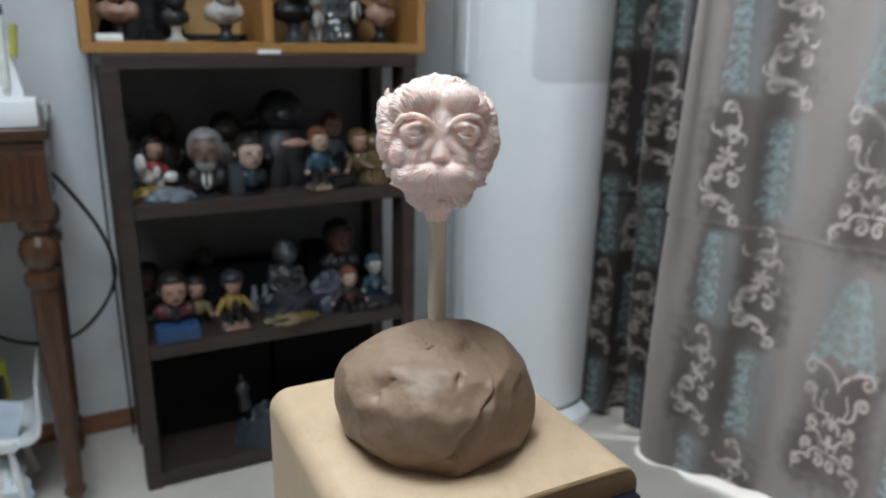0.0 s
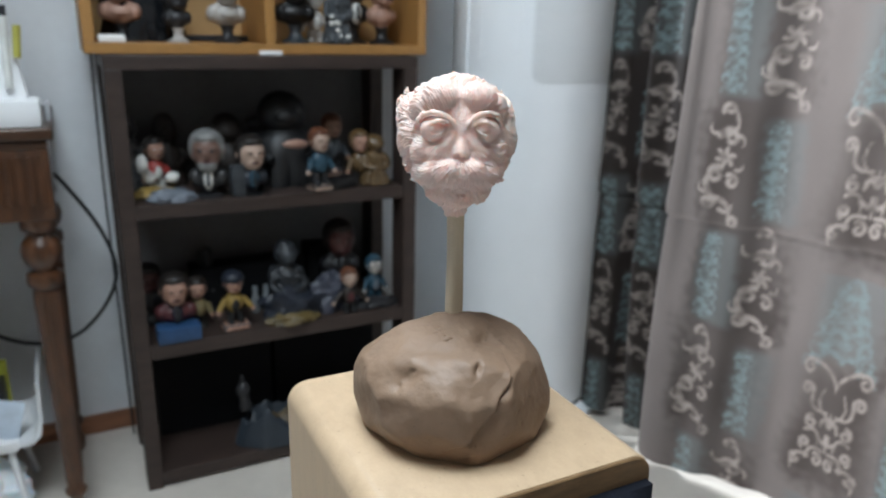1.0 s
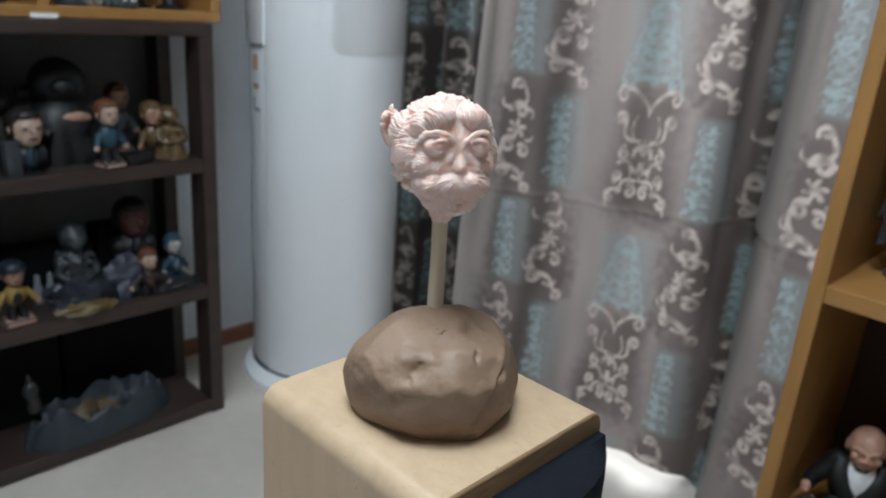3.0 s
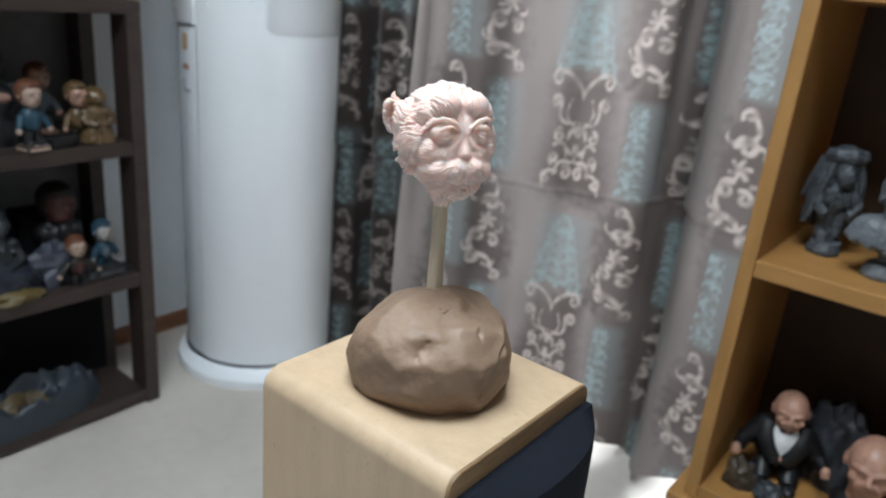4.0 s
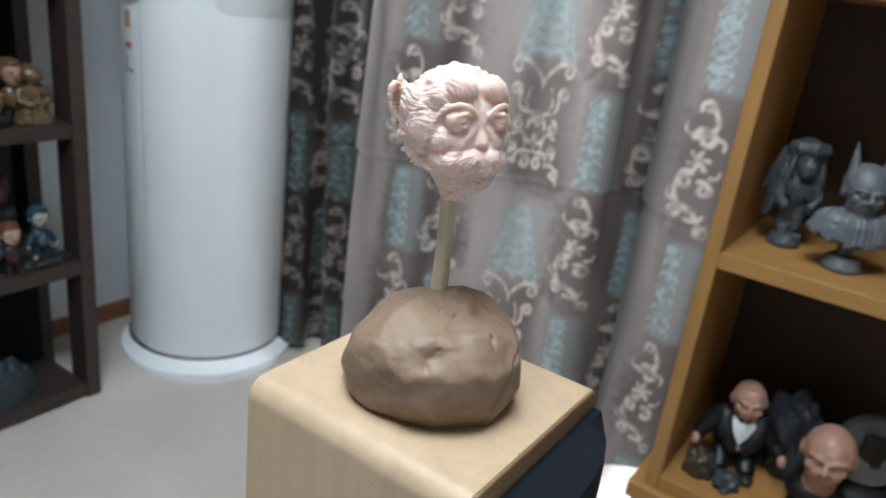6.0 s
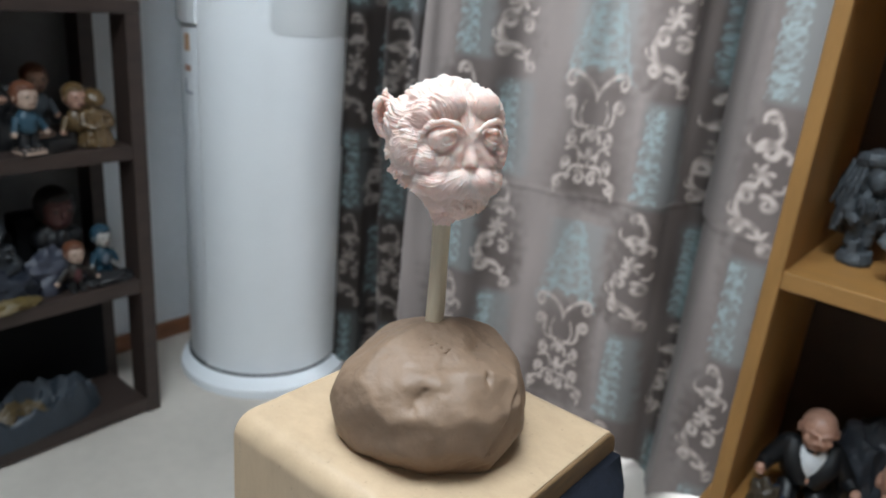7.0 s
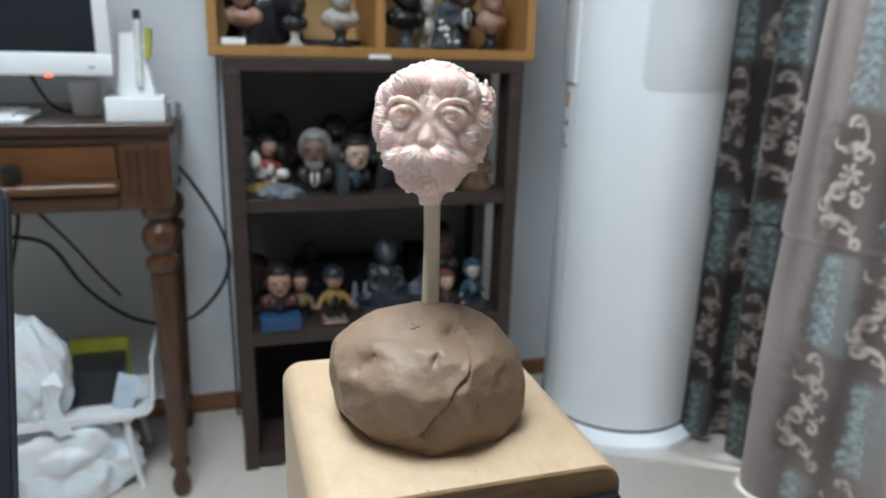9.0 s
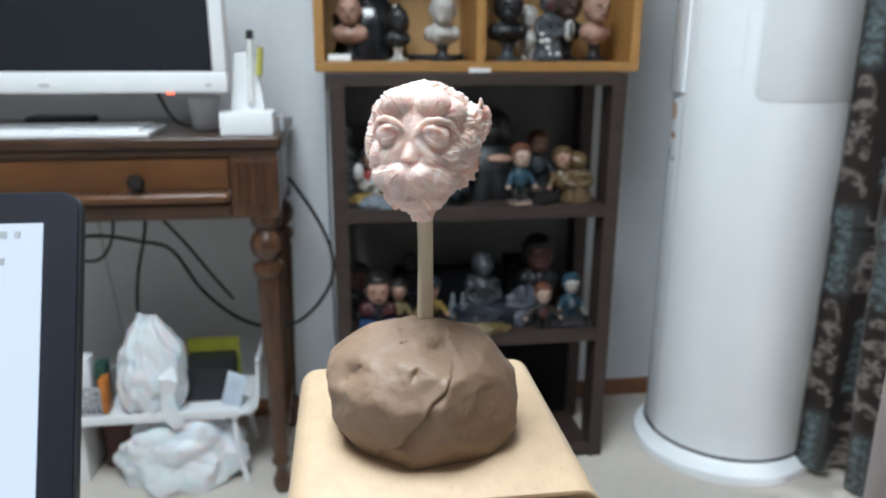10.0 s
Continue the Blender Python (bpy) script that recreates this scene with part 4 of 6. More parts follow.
def curtain(name, label, plan, hem, u0, dim=0.0, step=.0032):
    """Cloth along a plan line, from its hem to the rail; hem gives its height over the floor by place along the line."""
    line, u = smooth_line(plan, step)
    n = len(line)
    zs = np.r_[np.arange(0, 1.16, step), np.arange(1.19, 2.16, .05)]
    tan = np.gradient(line, axis=0)
    tan /= np.hypot(*tan.T)[:, None]
    nor = np.stack([tan[:, 1], -tan[:, 0]], 1)
    hz = np.array([hem(y) for y in line[:, 1]])
    co = np.zeros((len(zs), n, 3))
    for k, z in enumerate(zs):
        zz = hz + (2.14 - hz) * z / 2.14
        f = np.clip(z / 1.2, 0, 1)
        wob = .014 * np.sin(u * 34 + 1.5 * z) * (.3 + .7 * f) + .012 * np.sin(u * 11 + 2.3 * z + 1) * (1 - .5 * f) + .004 * np.sin(u * 71 - 3 * z)
        # flattened crease where the cloth was once folded
        dz = zz - np.interp(-line[:, 1], (.0, .34, .48, .75, .90, 1.2), (.575, .566, .570, .583, .598, .596))
        wob += .0035 * np.tanh(dz / .012) * np.exp(-(dz / .09) ** 2) - .0060 * np.exp(-(dz / .0055) ** 2)
        co[k, :, 0] = line[:, 0] + nor[:, 0] * wob
        co[k, :, 1] = line[:, 1] + nor[:, 1] * wob
        co[k, :, 2] = zz
    me = bpy.data.meshes.new(name)
    idxs = np.arange(len(zs) * n).reshape(len(zs), n)
    faces = np.stack([idxs[:-1, :-1], idxs[:-1, 1:], idxs[1:, 1:], idxs[1:, :-1]], -1).reshape(-1, 4)
    me.from_pydata(co.reshape(-1, 3).tolist(), [], faces.tolist())
    uu, vv = np.tile(u + u0, len(zs)), co[:, :, 2].ravel()
    col = np.concatenate([curtain_colours(uu, vv, dim), np.ones((len(uu), 1))], 1)
    a = me.color_attributes.new("print", 'FLOAT_COLOR', 'POINT')
    a.data.foreach_set("color", col.astype(np.float32).ravel())
    me.materials.append(CLOTH)
    me.shade_smooth()
    ob = new(name, me)
    return tagged(ob, label, "curtain")


def hem_main(y):
    h = np.interp(-y, (.34, .44, .50, .60, .75, .870, .889, .914, .960, .988, 1.06, 1.2, 1.66), (.004, .006, .018, .026, .042, .046, .044, .006, .004, .045, .080, .085, .06))
    return float(h) + .003 * math.sin(-40 * y)


curtain("curtain", "grey and dark brown damask curtain with cream scrolls and turquoise plumes",
        [(1.132, -.345), (1.087, -.340), (1.065, -.372), (1.090, -.440), (1.120, -.520), (1.148, -.610), (1.170, -.700), (1.182, -.790), (1.188, -.860), (1.212, -.885),
         (1.252, -.914), (1.212, -.947), (1.140, -.974), (1.120, -1.03), (1.142, -1.09), (1.187, -1.13), (1.172, -1.20), (1.132, -1.27), (1.182, -1.36), (1.132, -1.46), (1.182, -1.56), (1.152, -1.66)],
        hem_main, .72 * 2 - .445)
# same cloth without light behind it; its shade is painted in by dim = 1
curtain("curtain", "folded side of a damask curtain, turquoise and cream print, shade painted in",
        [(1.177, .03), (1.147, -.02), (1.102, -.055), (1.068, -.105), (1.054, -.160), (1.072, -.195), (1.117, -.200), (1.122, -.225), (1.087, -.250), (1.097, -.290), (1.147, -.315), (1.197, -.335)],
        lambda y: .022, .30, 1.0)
rod = thing("curtain_rod", "white metal curtain rod above the window", "curtain rod")
part("rod", tube(bmesh.new(), [(1.17, .05, 2.16), (1.17, -1.68, 2.16)], .010), WPLAST, rod)
for y in (0.0, -1.63):
    part("bracket", B(1.16, XE, y - .01, y + .01, 2.145, 2.175, bev=.002), WPLAST, rod)

# ---- honey-coloured shelf beside the curtain ----
rs = thing("open_bookcase", "honey-coloured wooden bookcase with deep open compartments", "bookcase")
RX0, RX1, RY0, RY1, T = .783, 1.040, -1.1740, -1.80, .019
for y in (RY0, RY1 + T):
    part("side", B(RX0, RX1, y - T, y, .308, 1.43, bev=.0015), YELV, rs, smooth=False)
for zt in (.330, .672, 1.006, 1.449):
    part("shelf_board", B(RX0 + (.0005 if zt < 1.2 else 0), RX1, RY1 + (T + .0002 if zt < 1.2 else 0), RY0 - (T + .0002 if zt < 1.2 else 0), zt - .022 + (.003 if zt > 1.2 else 0), zt, bev=.0015), YELW, rs, smooth=False)
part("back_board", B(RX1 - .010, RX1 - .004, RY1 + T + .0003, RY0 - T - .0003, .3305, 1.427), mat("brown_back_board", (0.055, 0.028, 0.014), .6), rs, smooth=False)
lb = thing("low_cabinet", "honey-coloured low wooden cabinet carrying the bookcase", "cabinet")
part("top", B(RX0 - .012, RX1 + .01, RY1 - .01, RY0 + .020, .283, .3075, bev=.002), YELW, lb, smooth=False)
for y in (RY0 + .012, RY1 + T):
    part("side", B(RX0 - .004, RX1, y - T, y, 0, .2825, bev=.0015), YELV, lb, smooth=False)
part("back_board", B(RX1 - .012, RX1 - .004, RY1 + T + .0005, RY0 - .0075, .02, .2825), YELD, lb, smooth=False)
part("bottom_board", B(RX0, RX1 - .0125, RY1 + T + .0005, RY0 - .0075, .02, .04), YELW, lb, smooth=False)

# ---- antique desk ----
dk = thing("writing_desk", "antique dark walnut desk with a drawer and turned legs", "desk")
DX1, DX0, DY0, DY1, DZ = -.059, -1.10, -.112, .250, .768
part("desktop", B(DX0, DX1, DY0, DY1, DZ - .021, DZ, bev=.005, seg=3), DESKW, dk)
for a in ((DX0 + .02, DX1 - .010, DY0 + .008, DY0 + .030, .732, DZ - .0213),):
    part("top_rail", B(*a, bev=.002), DESKW, dk)
for xa in (DX1 - .098, DX0 + .02):
    part("corner_post", B(xa, xa + .088, DY0 + .008, DY0 + .06, .613, .7317, bev=.003), DESKV, dk)
for k in range(5):
    part("flute", B(DX1 - .090 + .0155 * k, DX1 - .081 + .0155 * k, DY0 + .0045, DY0 + .0078, .640, .722, bev=.0012), DESKV, dk, smooth=False)
part("bottom_rail", B(DX0 + .108, DX1 - .0985, DY0 + .004, DY0 + .04, .613, .645, bev=.006, seg=3), DESKW, dk)
part("moulding", B(DX0 + .108, DX1 - .0985, DY0 - .006, DY0 + .02, .6453, .665, bev=.008, seg=3), DESKP, dk)
part("drawer_front", B(DX0 + .110, DX1 - .100, DY0 + .014, DY0 + .034, .6655, .7315, bev=.003), DESKP, dk, "lighter figured walnut drawer front")
kn = part("knob", lathe(bmesh.new(), [(.006, 0), (.006, .008), (.014, .012), (.016, .020), (.012, .027), (.004, .029)], seg=18), IRON, dk, "dark round knob",
          m=Matrix.Translation((-.322, DY0 + .014, .687)) @ Matrix.Rotation(radians(90), 4, 'X'))
part("side_apron", B(DX1 - .034, DX1 - .012, DY0 + .0605, DY1 - .06, .620, .7315, bev=.002), DESKW, dk)
part("back_apron", B(DX0 + .02, DX1 - .035, DY1 - .03, DY1 - .01, .620, .7315, bev=.002), DESKW, dk)


def turned_leg(bm, prof, c, z0, z1, seg=64, flutes=16):
    """Turned leg, fluted between two heights."""
    rings = []
    for r, z in prof:
        f = .09 if z0 <= z <= z1 else 0
        rings.append([bm.verts.new((c[0] + r * (1 - f * abs(math.sin(flutes * a / 2)) ** 4) * math.cos(a), c[1] + r * (1 - f * abs(math.sin(flutes * a / 2)) ** 4) * math.sin(a), z)) for a in [2 * math.pi * k / seg for k in range(seg)]])
    for a, b in zip(rings, rings[1:]):
        for k in range(seg):
            bm.faces.new((a[k], a[(k + 1) % seg], b[(k + 1) % seg], b[k]))
    bm.faces.new(rings[0][::-1]), bm.faces.new(rings[-1])
    return bm


LEG = [(.013, 0), (.018, .012), (.019, .030), (.013, .046), (.012, .060), (.019, .070), (.020, .078), (.014, .086), (.0155, .100), (.0165, .11), (.0245, .470), (.0235, .484), (.022, .488), (.029, .494), (.0305, .504), (.029, .514), (.019, .520),
       (.019, .524), (.028, .534), (.0325, .548), (.033, .558), (.029, .572), (.020, .582), (.0185, .588), (.027, .594), (.029, .602), (.029, .6128)]
for lx, ly in ((DX1 - .040, DY0 + .036), (DX1 - .040, DY1 - .045), (DX0 + .06, DY0 + .036), (DX0 + .06, DY1 - .045)):
    part("leg", turned_leg(bmesh.new(), LEG, (lx, ly), .105, .475), DESKV, dk, angle=50)
part("stretcher", B(DX1 - .052, DX1 - .028, DY0 + .06, DY1 - .07, .10, .125, bev=.003), DESKV, dk)

# ---- figurines ----
def C(name, col, rough=.55, **k):
    g = sum(col) / 3
    return mat(name, tuple(.45 * (.92 * c + .08 * g) for c in col), rough - .08, var=.12, scale=80, **k)


SKIN, SKIN2, TANS = C("painted_skin", (.80, .44, .31)), C("painted_pale_skin", (.95, .66, .51)), C("painted_tan_skin", (.60, .32, .20))
BLK, CHAR, GREYF, LGREY = C("painted_black", (.012, .012, .014)), C("painted_charcoal", (.035, .035, .04)), C("grey_resin", (.085, .10, .115)), C("pale_grey_resin", (.90, .84, .77))
WHT, REDP, YELP, BLUEP = mat("painted_white", (.62, .61, .58), .5, var=.08, scale=60), C("painted_red", (.75, .07, .05)), C("painted_yellow", (.60, .38, .07)), C("painted_blue", (.03, .13, .33))
HAIRW, HAIRR, HAIRB, GOLDP = C("painted_silver_hair", (.42, .42, .41)), C("painted_red_hair", (.28, .09, .035)), C("painted_dark_hair", (.025, .018, .015)), C("painted_gold_brown", (.24, .14, .05), .4)
TEALP, MARO, NAVY, PURP, ICE = C("painted_teal", (.03, .12, .19)), C("painted_maroon", (.16, .03, .035)), C("painted_navy", (.025, .035, .06)), C("painted_slate", (.10, .11, .16)), C("pale_blue_stone", (.27, .32, .39))


def lump(bm, amp, f, seed, only=None):
    """Uneven the whole mesh a little, as hand-painted resin is."""
    for v in bm.verts:
        n = noise.noise_vector(v.co * f + Vector((seed, seed, seed)))
        v.co += n * amp


def head_on(bm, c, r, skin, hair, cap=0, face=True, beard=None):
    """A small head at c with radius r, looking along -y: skin and hair are material numbers."""
    x, y, z = c
    ball(bm, c, (r * .80, r * .88, r), skin, 18, 12)
    ball(bm, (x, y - r * .25, z - r * .45), (r * .60, r * .62, r * .52), skin, 14, 10)
    if hair is not None:
        ball(bm, (x, y + r * .20, z + r * .26), (r * .92, r * .88, r * .86), hair, 18, 12)
        for s in (-1, 1):
            ball(bm, (x + s * r * .68, y + r * .12, z), (r * .24, r * .5, r * .55), hair, 10, 8)
        ball(bm, (x, y - r * .42, z + r * .70), (r * .62, r * .38, r * .30), hair, 12, 8)
    if face:
        ball(bm, (x, y - r * .92, z - r * .10), (r * .13, r * .17, r * .22), skin, 8, 6)
        for s in (-1, 1):
            ball(bm, (x + s * r * .82, y, z - r * .05), (r * .10, r * .2, r * .26), skin, 8, 6)
            ball(bm, (x + s * r * .30, y - r * .74, z + r * .20), (r * .26, r * .14, r * .10), skin, 8, 6)
            ball(bm, (x + s * r * .29, y - r * .80, z + r * .07), (r * .11, r * .08, r * .07), 4, 8, 6)
        ball(bm, (x, y - r * .82, z - r * .48), (r * .26, r * .10, r * .07), 5, 8, 6)
    if beard is not None:
        ball(bm, (x, y - r * .42, z - r * .72), (r * .55, r * .48, r * .42), beard, 12, 8)
    if cap:
        ball(bm, (x, y + r * .05, z + r * .42), (r * .98, r * .98, r * .66), cap, 18, 10)
        cone(bm, (x, y, z + r * .30), (x, y, z + r * .46), r * 1.0, r * .98, cap, 20)


def mats_of(skin, hair, cloth, inner, dark=None, lip=None, extra=BLK):
    return [skin, hair, cloth, inner, dark or HAIRB, lip or MARO, extra]


def bust(name, label, at, h, mats, turn=0, wide=1.0, hair=1, cap=0, beard=None, plinth=.25, suit=True, group="busts"):
    """Head and shoulders on a small foot; one mesh. Material numbers: 0 skin, 1 hair, 2 cloth, 3 inner, 4 eyes, 5 lips, 6 foot."""
    bm = bmesh.new()
    p = plinth * h
    lathe(bm, [(.20 * h, 0), (.20 * h, .03 * h), (.10 * h, .07 * h), (.075 * h, p * .7), (.11 * h, p)], (0, 0, 0), 18, 6)
    body = h - p
    ball(bm, (0, .02 * h, p + body * .20), (.25 * h * wide, .16 * h, body * .21), 2, 20, 12)
    cone(bm, (0, .015 * h, p - .01 * h), (0, .01 * h, p + body * .2), .09 * h, .19 * h * wide, 2, 16)
    for s in (-1, 1):
        ball(bm, (s * .20 * h * wide, .02 * h, p + body * .22), (.10 * h, .12 * h, body * .16), 2, 14, 10)
        cone(bm, (s * .03 * h, .02 * h, p + body * .40), (s * .20 * h * wide, .02 * h, p + body * .26), .07 * h, .08 * h, 2, 12)
    cone(bm, (0, .01 * h, p + body * .25), (0, 0, p + body * .52), .10 * h, .085 * h, 0, 14)
    if suit:
        ball(bm, (0, -.118 * h, p + body * .22), (.080 * h, .075 * h, body * .20), 3, 14, 10)
        cone(bm, (0, -.176 * h, p + body * .36), (0, -.196 * h, p + body * .10), .018 * h, .026 * h, 4, 8)
    head_on(bm, (0, -.01 * h, p + body * .69), body * .32, 0, hair, cap, True, beard)
    lump(bm, .006 * h, 26, at[0] * 9)
    return solo(name, bm, mats, label, "figurine", group, m=pose(*at, 0, 0, turn), angle=60)


def chibi(name, label, at, h, mats, turn=0, hair=1, cap=0, beard=None, base=None, arms=1.0, group="small figures"):
    """Big-headed standing figure; one mesh. Material numbers as for a bust; 6 is the foot plate."""
    bm = bmesh.new()
    if base:
        b = B(-base[0] / 2, base[0] / 2, -base[1] / 2, base[1] / 2, 0, base[2], bev=.003, mi=6)
        me = bpy.data.meshes.new("t")
        b.to_mesh(me)
        b.free()
        bm.from_mesh(me)
        bpy.data.meshes.remove(me)
    z0 = base[2] if base else 0
    k = h - z0
    for s in (-1, 1):
        cone(bm, (s * .09 * k, -.01 * k, z0), (s * .07 * k, 0, z0 + .22 * k), .075 * k, .07 * k, 4, 12)
        ball(bm, (s * .09 * k, -.05 * k, z0 + .035 * k), (.075 * k, .11 * k, .04 * k), 4, 10, 8)
        cone(bm, (s * .15 * k, 0, z0 + .46 * k), (s * .24 * k * arms, -.06 * k, z0 + .27 * k), .06 * k, .048 * k, 2, 12)
        ball(bm, (s * .25 * k * arms, -.07 * k, z0 + .24 * k), .05 * k, 0, 10, 8)
    ball(bm, (0, 0, z0 + .40 * k), (.17 * k, .13 * k, .20 * k), 2, 18, 12)
    ball(bm, (0, -.09 * k, z0 + .36 * k), (.085 * k, .055 * k, .14 * k), 3, 12, 8)
    head_on(bm, (0, -.01 * k, z0 + .775 * k), .205 * k, 0, hair, cap, True, beard)
    lump(bm, .006 * k, 30, at[0] * 7 + at[2])
    return solo(name, bm, mats, label, "figurine", group, m=pose(*at, 0, 0, turn), angle=60)


def carved(name, bm, voxel, amp, f, seed, soften=1):
    """One rough skin over many lumps, as cast resin has."""
    bmesh.ops.recalc_face_normals(bm, faces=bm.faces[:])
    k = .015 / voxel
    bmesh.ops.scale(bm, vec=(k, k, k), verts=bm.verts[:])
    me = fuse(bm, .015)
    me.transform(Matrix.Scale(1 / k, 4))
    relax(me, soften)
    move = [v.co + v.normal * amp * noise.fractal(v.co * f + Vector((seed, seed, 0)), 1.0, 2.1, 4) for v in me.vertices]
    me.vertices.foreach_set("co", np.array(move, np.float32).ravel())
    me.name = name
    me.shade_smooth()
    return me


def robed(name, label, at, h, mats, turn=0, wide=.5, patches=False, group="small figures"):
    """Cloaked figure with a domed hood, folds, arms and a rough surface; one mesh."""
    w = h * wide
    rng = random.Random(int(at[0] * 1000 + at[2] * 100))
    t = bmesh.new()
    lathe(t, [(.40 * w, 0), (.42 * w, .03 * h), (.34 * w, .22 * h), (.26 * w, .42 * h), (.30 * w, .56 * h), (.20 * w, .66 * h), (.10 * w, .70 * h)], (0, 0, 0), 24, 0)
    for k in range(13):
        a = 2 * math.pi * (k + rng.uniform(-.2, .2)) / 13
        cone(t, (.20 * w * math.cos(a), .20 * w * math.sin(a), .56 * h), (.44 * w * math.cos(a), .44 * w * math.sin(a), .01 * h), .05 * w, .085 * w, 0, 8)
    ball(t, (0, 0, .82 * h), (.30 * w, .32 * w, .15 * h), 0, 18, 12)
    ball(t, (0, .05 * w, .88 * h), (.27 * w, .29 * w, .118 * h), 0, 18, 12)
    ball(t, (0, 0, .60 * h), (.36 * w, .24 * w, .08 * h), 0, 16, 10)
    for s in (-1, 1):
        cone(t, (s * .33 * w, 0, .60 * h), (s * .42 * w, -.16 * w, .40 * h), .11 * w, .10 * w, 0, 12)
        cone(t, (s * .42 * w, -.16 * w, .40 * h), (s * .16 * w, -.36 * w, .36 * h), .10 * w, .07 * w, 0, 12)
        ball(t, (s * .12 * w, -.37 * w, .36 * h), (.08 * w, .07 * w, .035 * h), 0, 10, 8)
    for k in range(14):
        a, z = rng.uniform(0, 6.28), rng.uniform(.1, .7)
        q = .34 * w
        ball(t, (q * math.cos(a), q * math.sin(a), z * h), rng.uniform(.05, .10) * w, 0, 8, 6)
    me = carved("cloak", t, h * .016, h * .016, 11 / h, at[0] * 7)
    me.materials.clear()
    bm = bmesh.new()
    bm.from_mesh(me)
    bpy.data.meshes.remove(me)
    for f in bm.faces:
        f.material_index = 2
    ball(bm, (0, -.22 * w, .80 * h), (.17 * w, .14 * w, .10 * h), 0, 14, 10)
    for s in (-1, 1):
        ball(bm, (s * .065 * w, -.345 * w, .82 * h), (.03 * w, .02 * w, .012 * h), 1, 8, 6)
    if patches:
        ball(bm, (0, .0, .93 * h), (.27 * w, .29 * w, .085 * h), 3, 16, 10)
        for k in range(7):
            x, z = rng.uniform(-.30, .30), rng.uniform(.08, .45)
            ball(bm, (x * w, -(.40 - .3 * abs(x) + .08 * (.5 - z)) * w, z * h), (.09 * w, .05 * w, .035 * h), 3, 10, 8)
    return solo(name, bm, mats, label, "figurine", group, m=pose(*at, 0, 0, turn), angle=60)


def domed(name, label, at, h, w, material, turn=0, flare=1.0, group="small figures"):
    """Figure hidden in a long cloak under a smooth dome; one mesh."""
    bm = bmesh.new()
    prof = [(.46 * w * flare, 0), (.45 * w * flare, .06 * h), (.40 * w, .30 * h), (.36 * w, .48 * h), (.27 * w, .56 * h), (.22 * w, .60 * h), (.28 * w, .635 * h), (.30 * w, .70 * h), (.29 * w, .80 * h), (.24 * w, .90 * h), (.15 * w, .97 * h), (.04 * w, h)]
    lathe(bm, prof, (0, 0, 0), 36)
    for v in bm.verts:
        a = math.atan2(v.co.y, v.co.x)
        low = max(0, 1 - v.co.z / (.55 * h))
        q = 1 + .10 * low * math.sin(9 * a + 3 * v.co.z / h) + .05 * low * math.sin(17 * a)
        v.co.x, v.co.y = v.co.x * q, v.co.y * q * .8
    for s in (-1, 1):
        flesh_lock(bm, [Vector((s * .30 * w, 0, .50 * h)), Vector((s * .42 * w, -.12 * w, .36 * h)), Vector((s * .22 * w, -.36 * w, .30 * h))], (.10 * w, .10 * w, .06 * w), .8, Vector((0, 0, 1)))
    ball(bm, (0, -.20 * w, .74 * h), (.15 * w, .10 * w, .09 * h), 0, 14, 10)
    return solo(name, bm, material, label, "figurine", group, m=pose(*at, 0, 0, turn), angle=50)


def stone(name, label, at, size, mats, seed, category="scenic rock", mi=None):
    """Rough low lump of painted stone."""
    bm = bmesh.new()
    bmesh.ops.create_icosphere(bm, subdivisions=4, radius=1.0)
    for v in bm.verts:
        n = noise.fractal(v.co * 1.9 + Vector((seed, 0, 0)), 1.0, 2.2, 4)
        v.co = v.co * (1 + .35 * n)
        v.co.z = max(v.co.z, -.42)
        v.co = Vector((v.co.x * size[0] / 2, v.co.y * size[1] / 2, (v.co.z + .42) * size[2] / 1.42))
    if mi:
        for f in bm.faces:
            c = f.calc_center_median()
            if mi(c):
                f.material_index = 1
    return solo(name, bm, mats, label, category, m=pose(*at), angle=35)


# for the black boxes and for the shade filler on the bottom board
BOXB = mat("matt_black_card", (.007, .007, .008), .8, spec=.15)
S1, S2, S3 = .8984, .6064, .3224
# in the honey box
bust("bust_figurine", "bald painted bust with bare shoulders on a black foot", (.075, .085, S1), .128, mats_of(SKIN, HAIRB, SKIN, SKIN), -8, hair=None, suit=False)
domed("cloaked_figurine", "tall glossy black cloaked figure with a domed helmet", (.120, .135, S1), .205, .165, C("glossy_black", (.02, .022, .026), .25))
bust("bust_figurine", "small dark grey resin bust of a masked head", (.172, .055, S1), .106, mats_of(CHAR, CHAR, CHAR, GREYF, GREYF, CHAR, LGREY), 10, hair=None, suit=False, wide=.75)
bust("bust_figurine", "pale grey unpainted bust on a dark foot", (.262, .050, S1), .132, mats_of(LGREY, LGREY, LGREY, LGREY, LGREY, LGREY, CHAR), 4, hair=None, suit=False, wide=.95, plinth=.24)
bust("bust_figurine", "dark bronze-black bust with a heavy head", (.402, .070, S1), .142, mats_of(CHAR, BLK, BLK, BLK, BLK, BLK, GREYF), 0, wide=1.0, suit=False)
chibi("small_figurine", "slim pale cream standing figure", (.455, .110, S1), .115, mats_of(LGREY, LGREY, LGREY, WHT, LGREY, LGREY), 0)
robed("cloaked_figurine", "grey hooded figure with a white cap and white patches", (.480, .035, S1), .140, [MARO, BLK, GREYF, WHT], 0, .46, patches=True)
bust("bust_figurine", "dark-skinned bust with a broad white collar", (.535, .095, S1), .150, mats_of(C("painted_brown_skin", (.15, .075, .045)), HAIRB, BLK, WHT, HAIRB, MARO, BLK), 5, wide=.8)
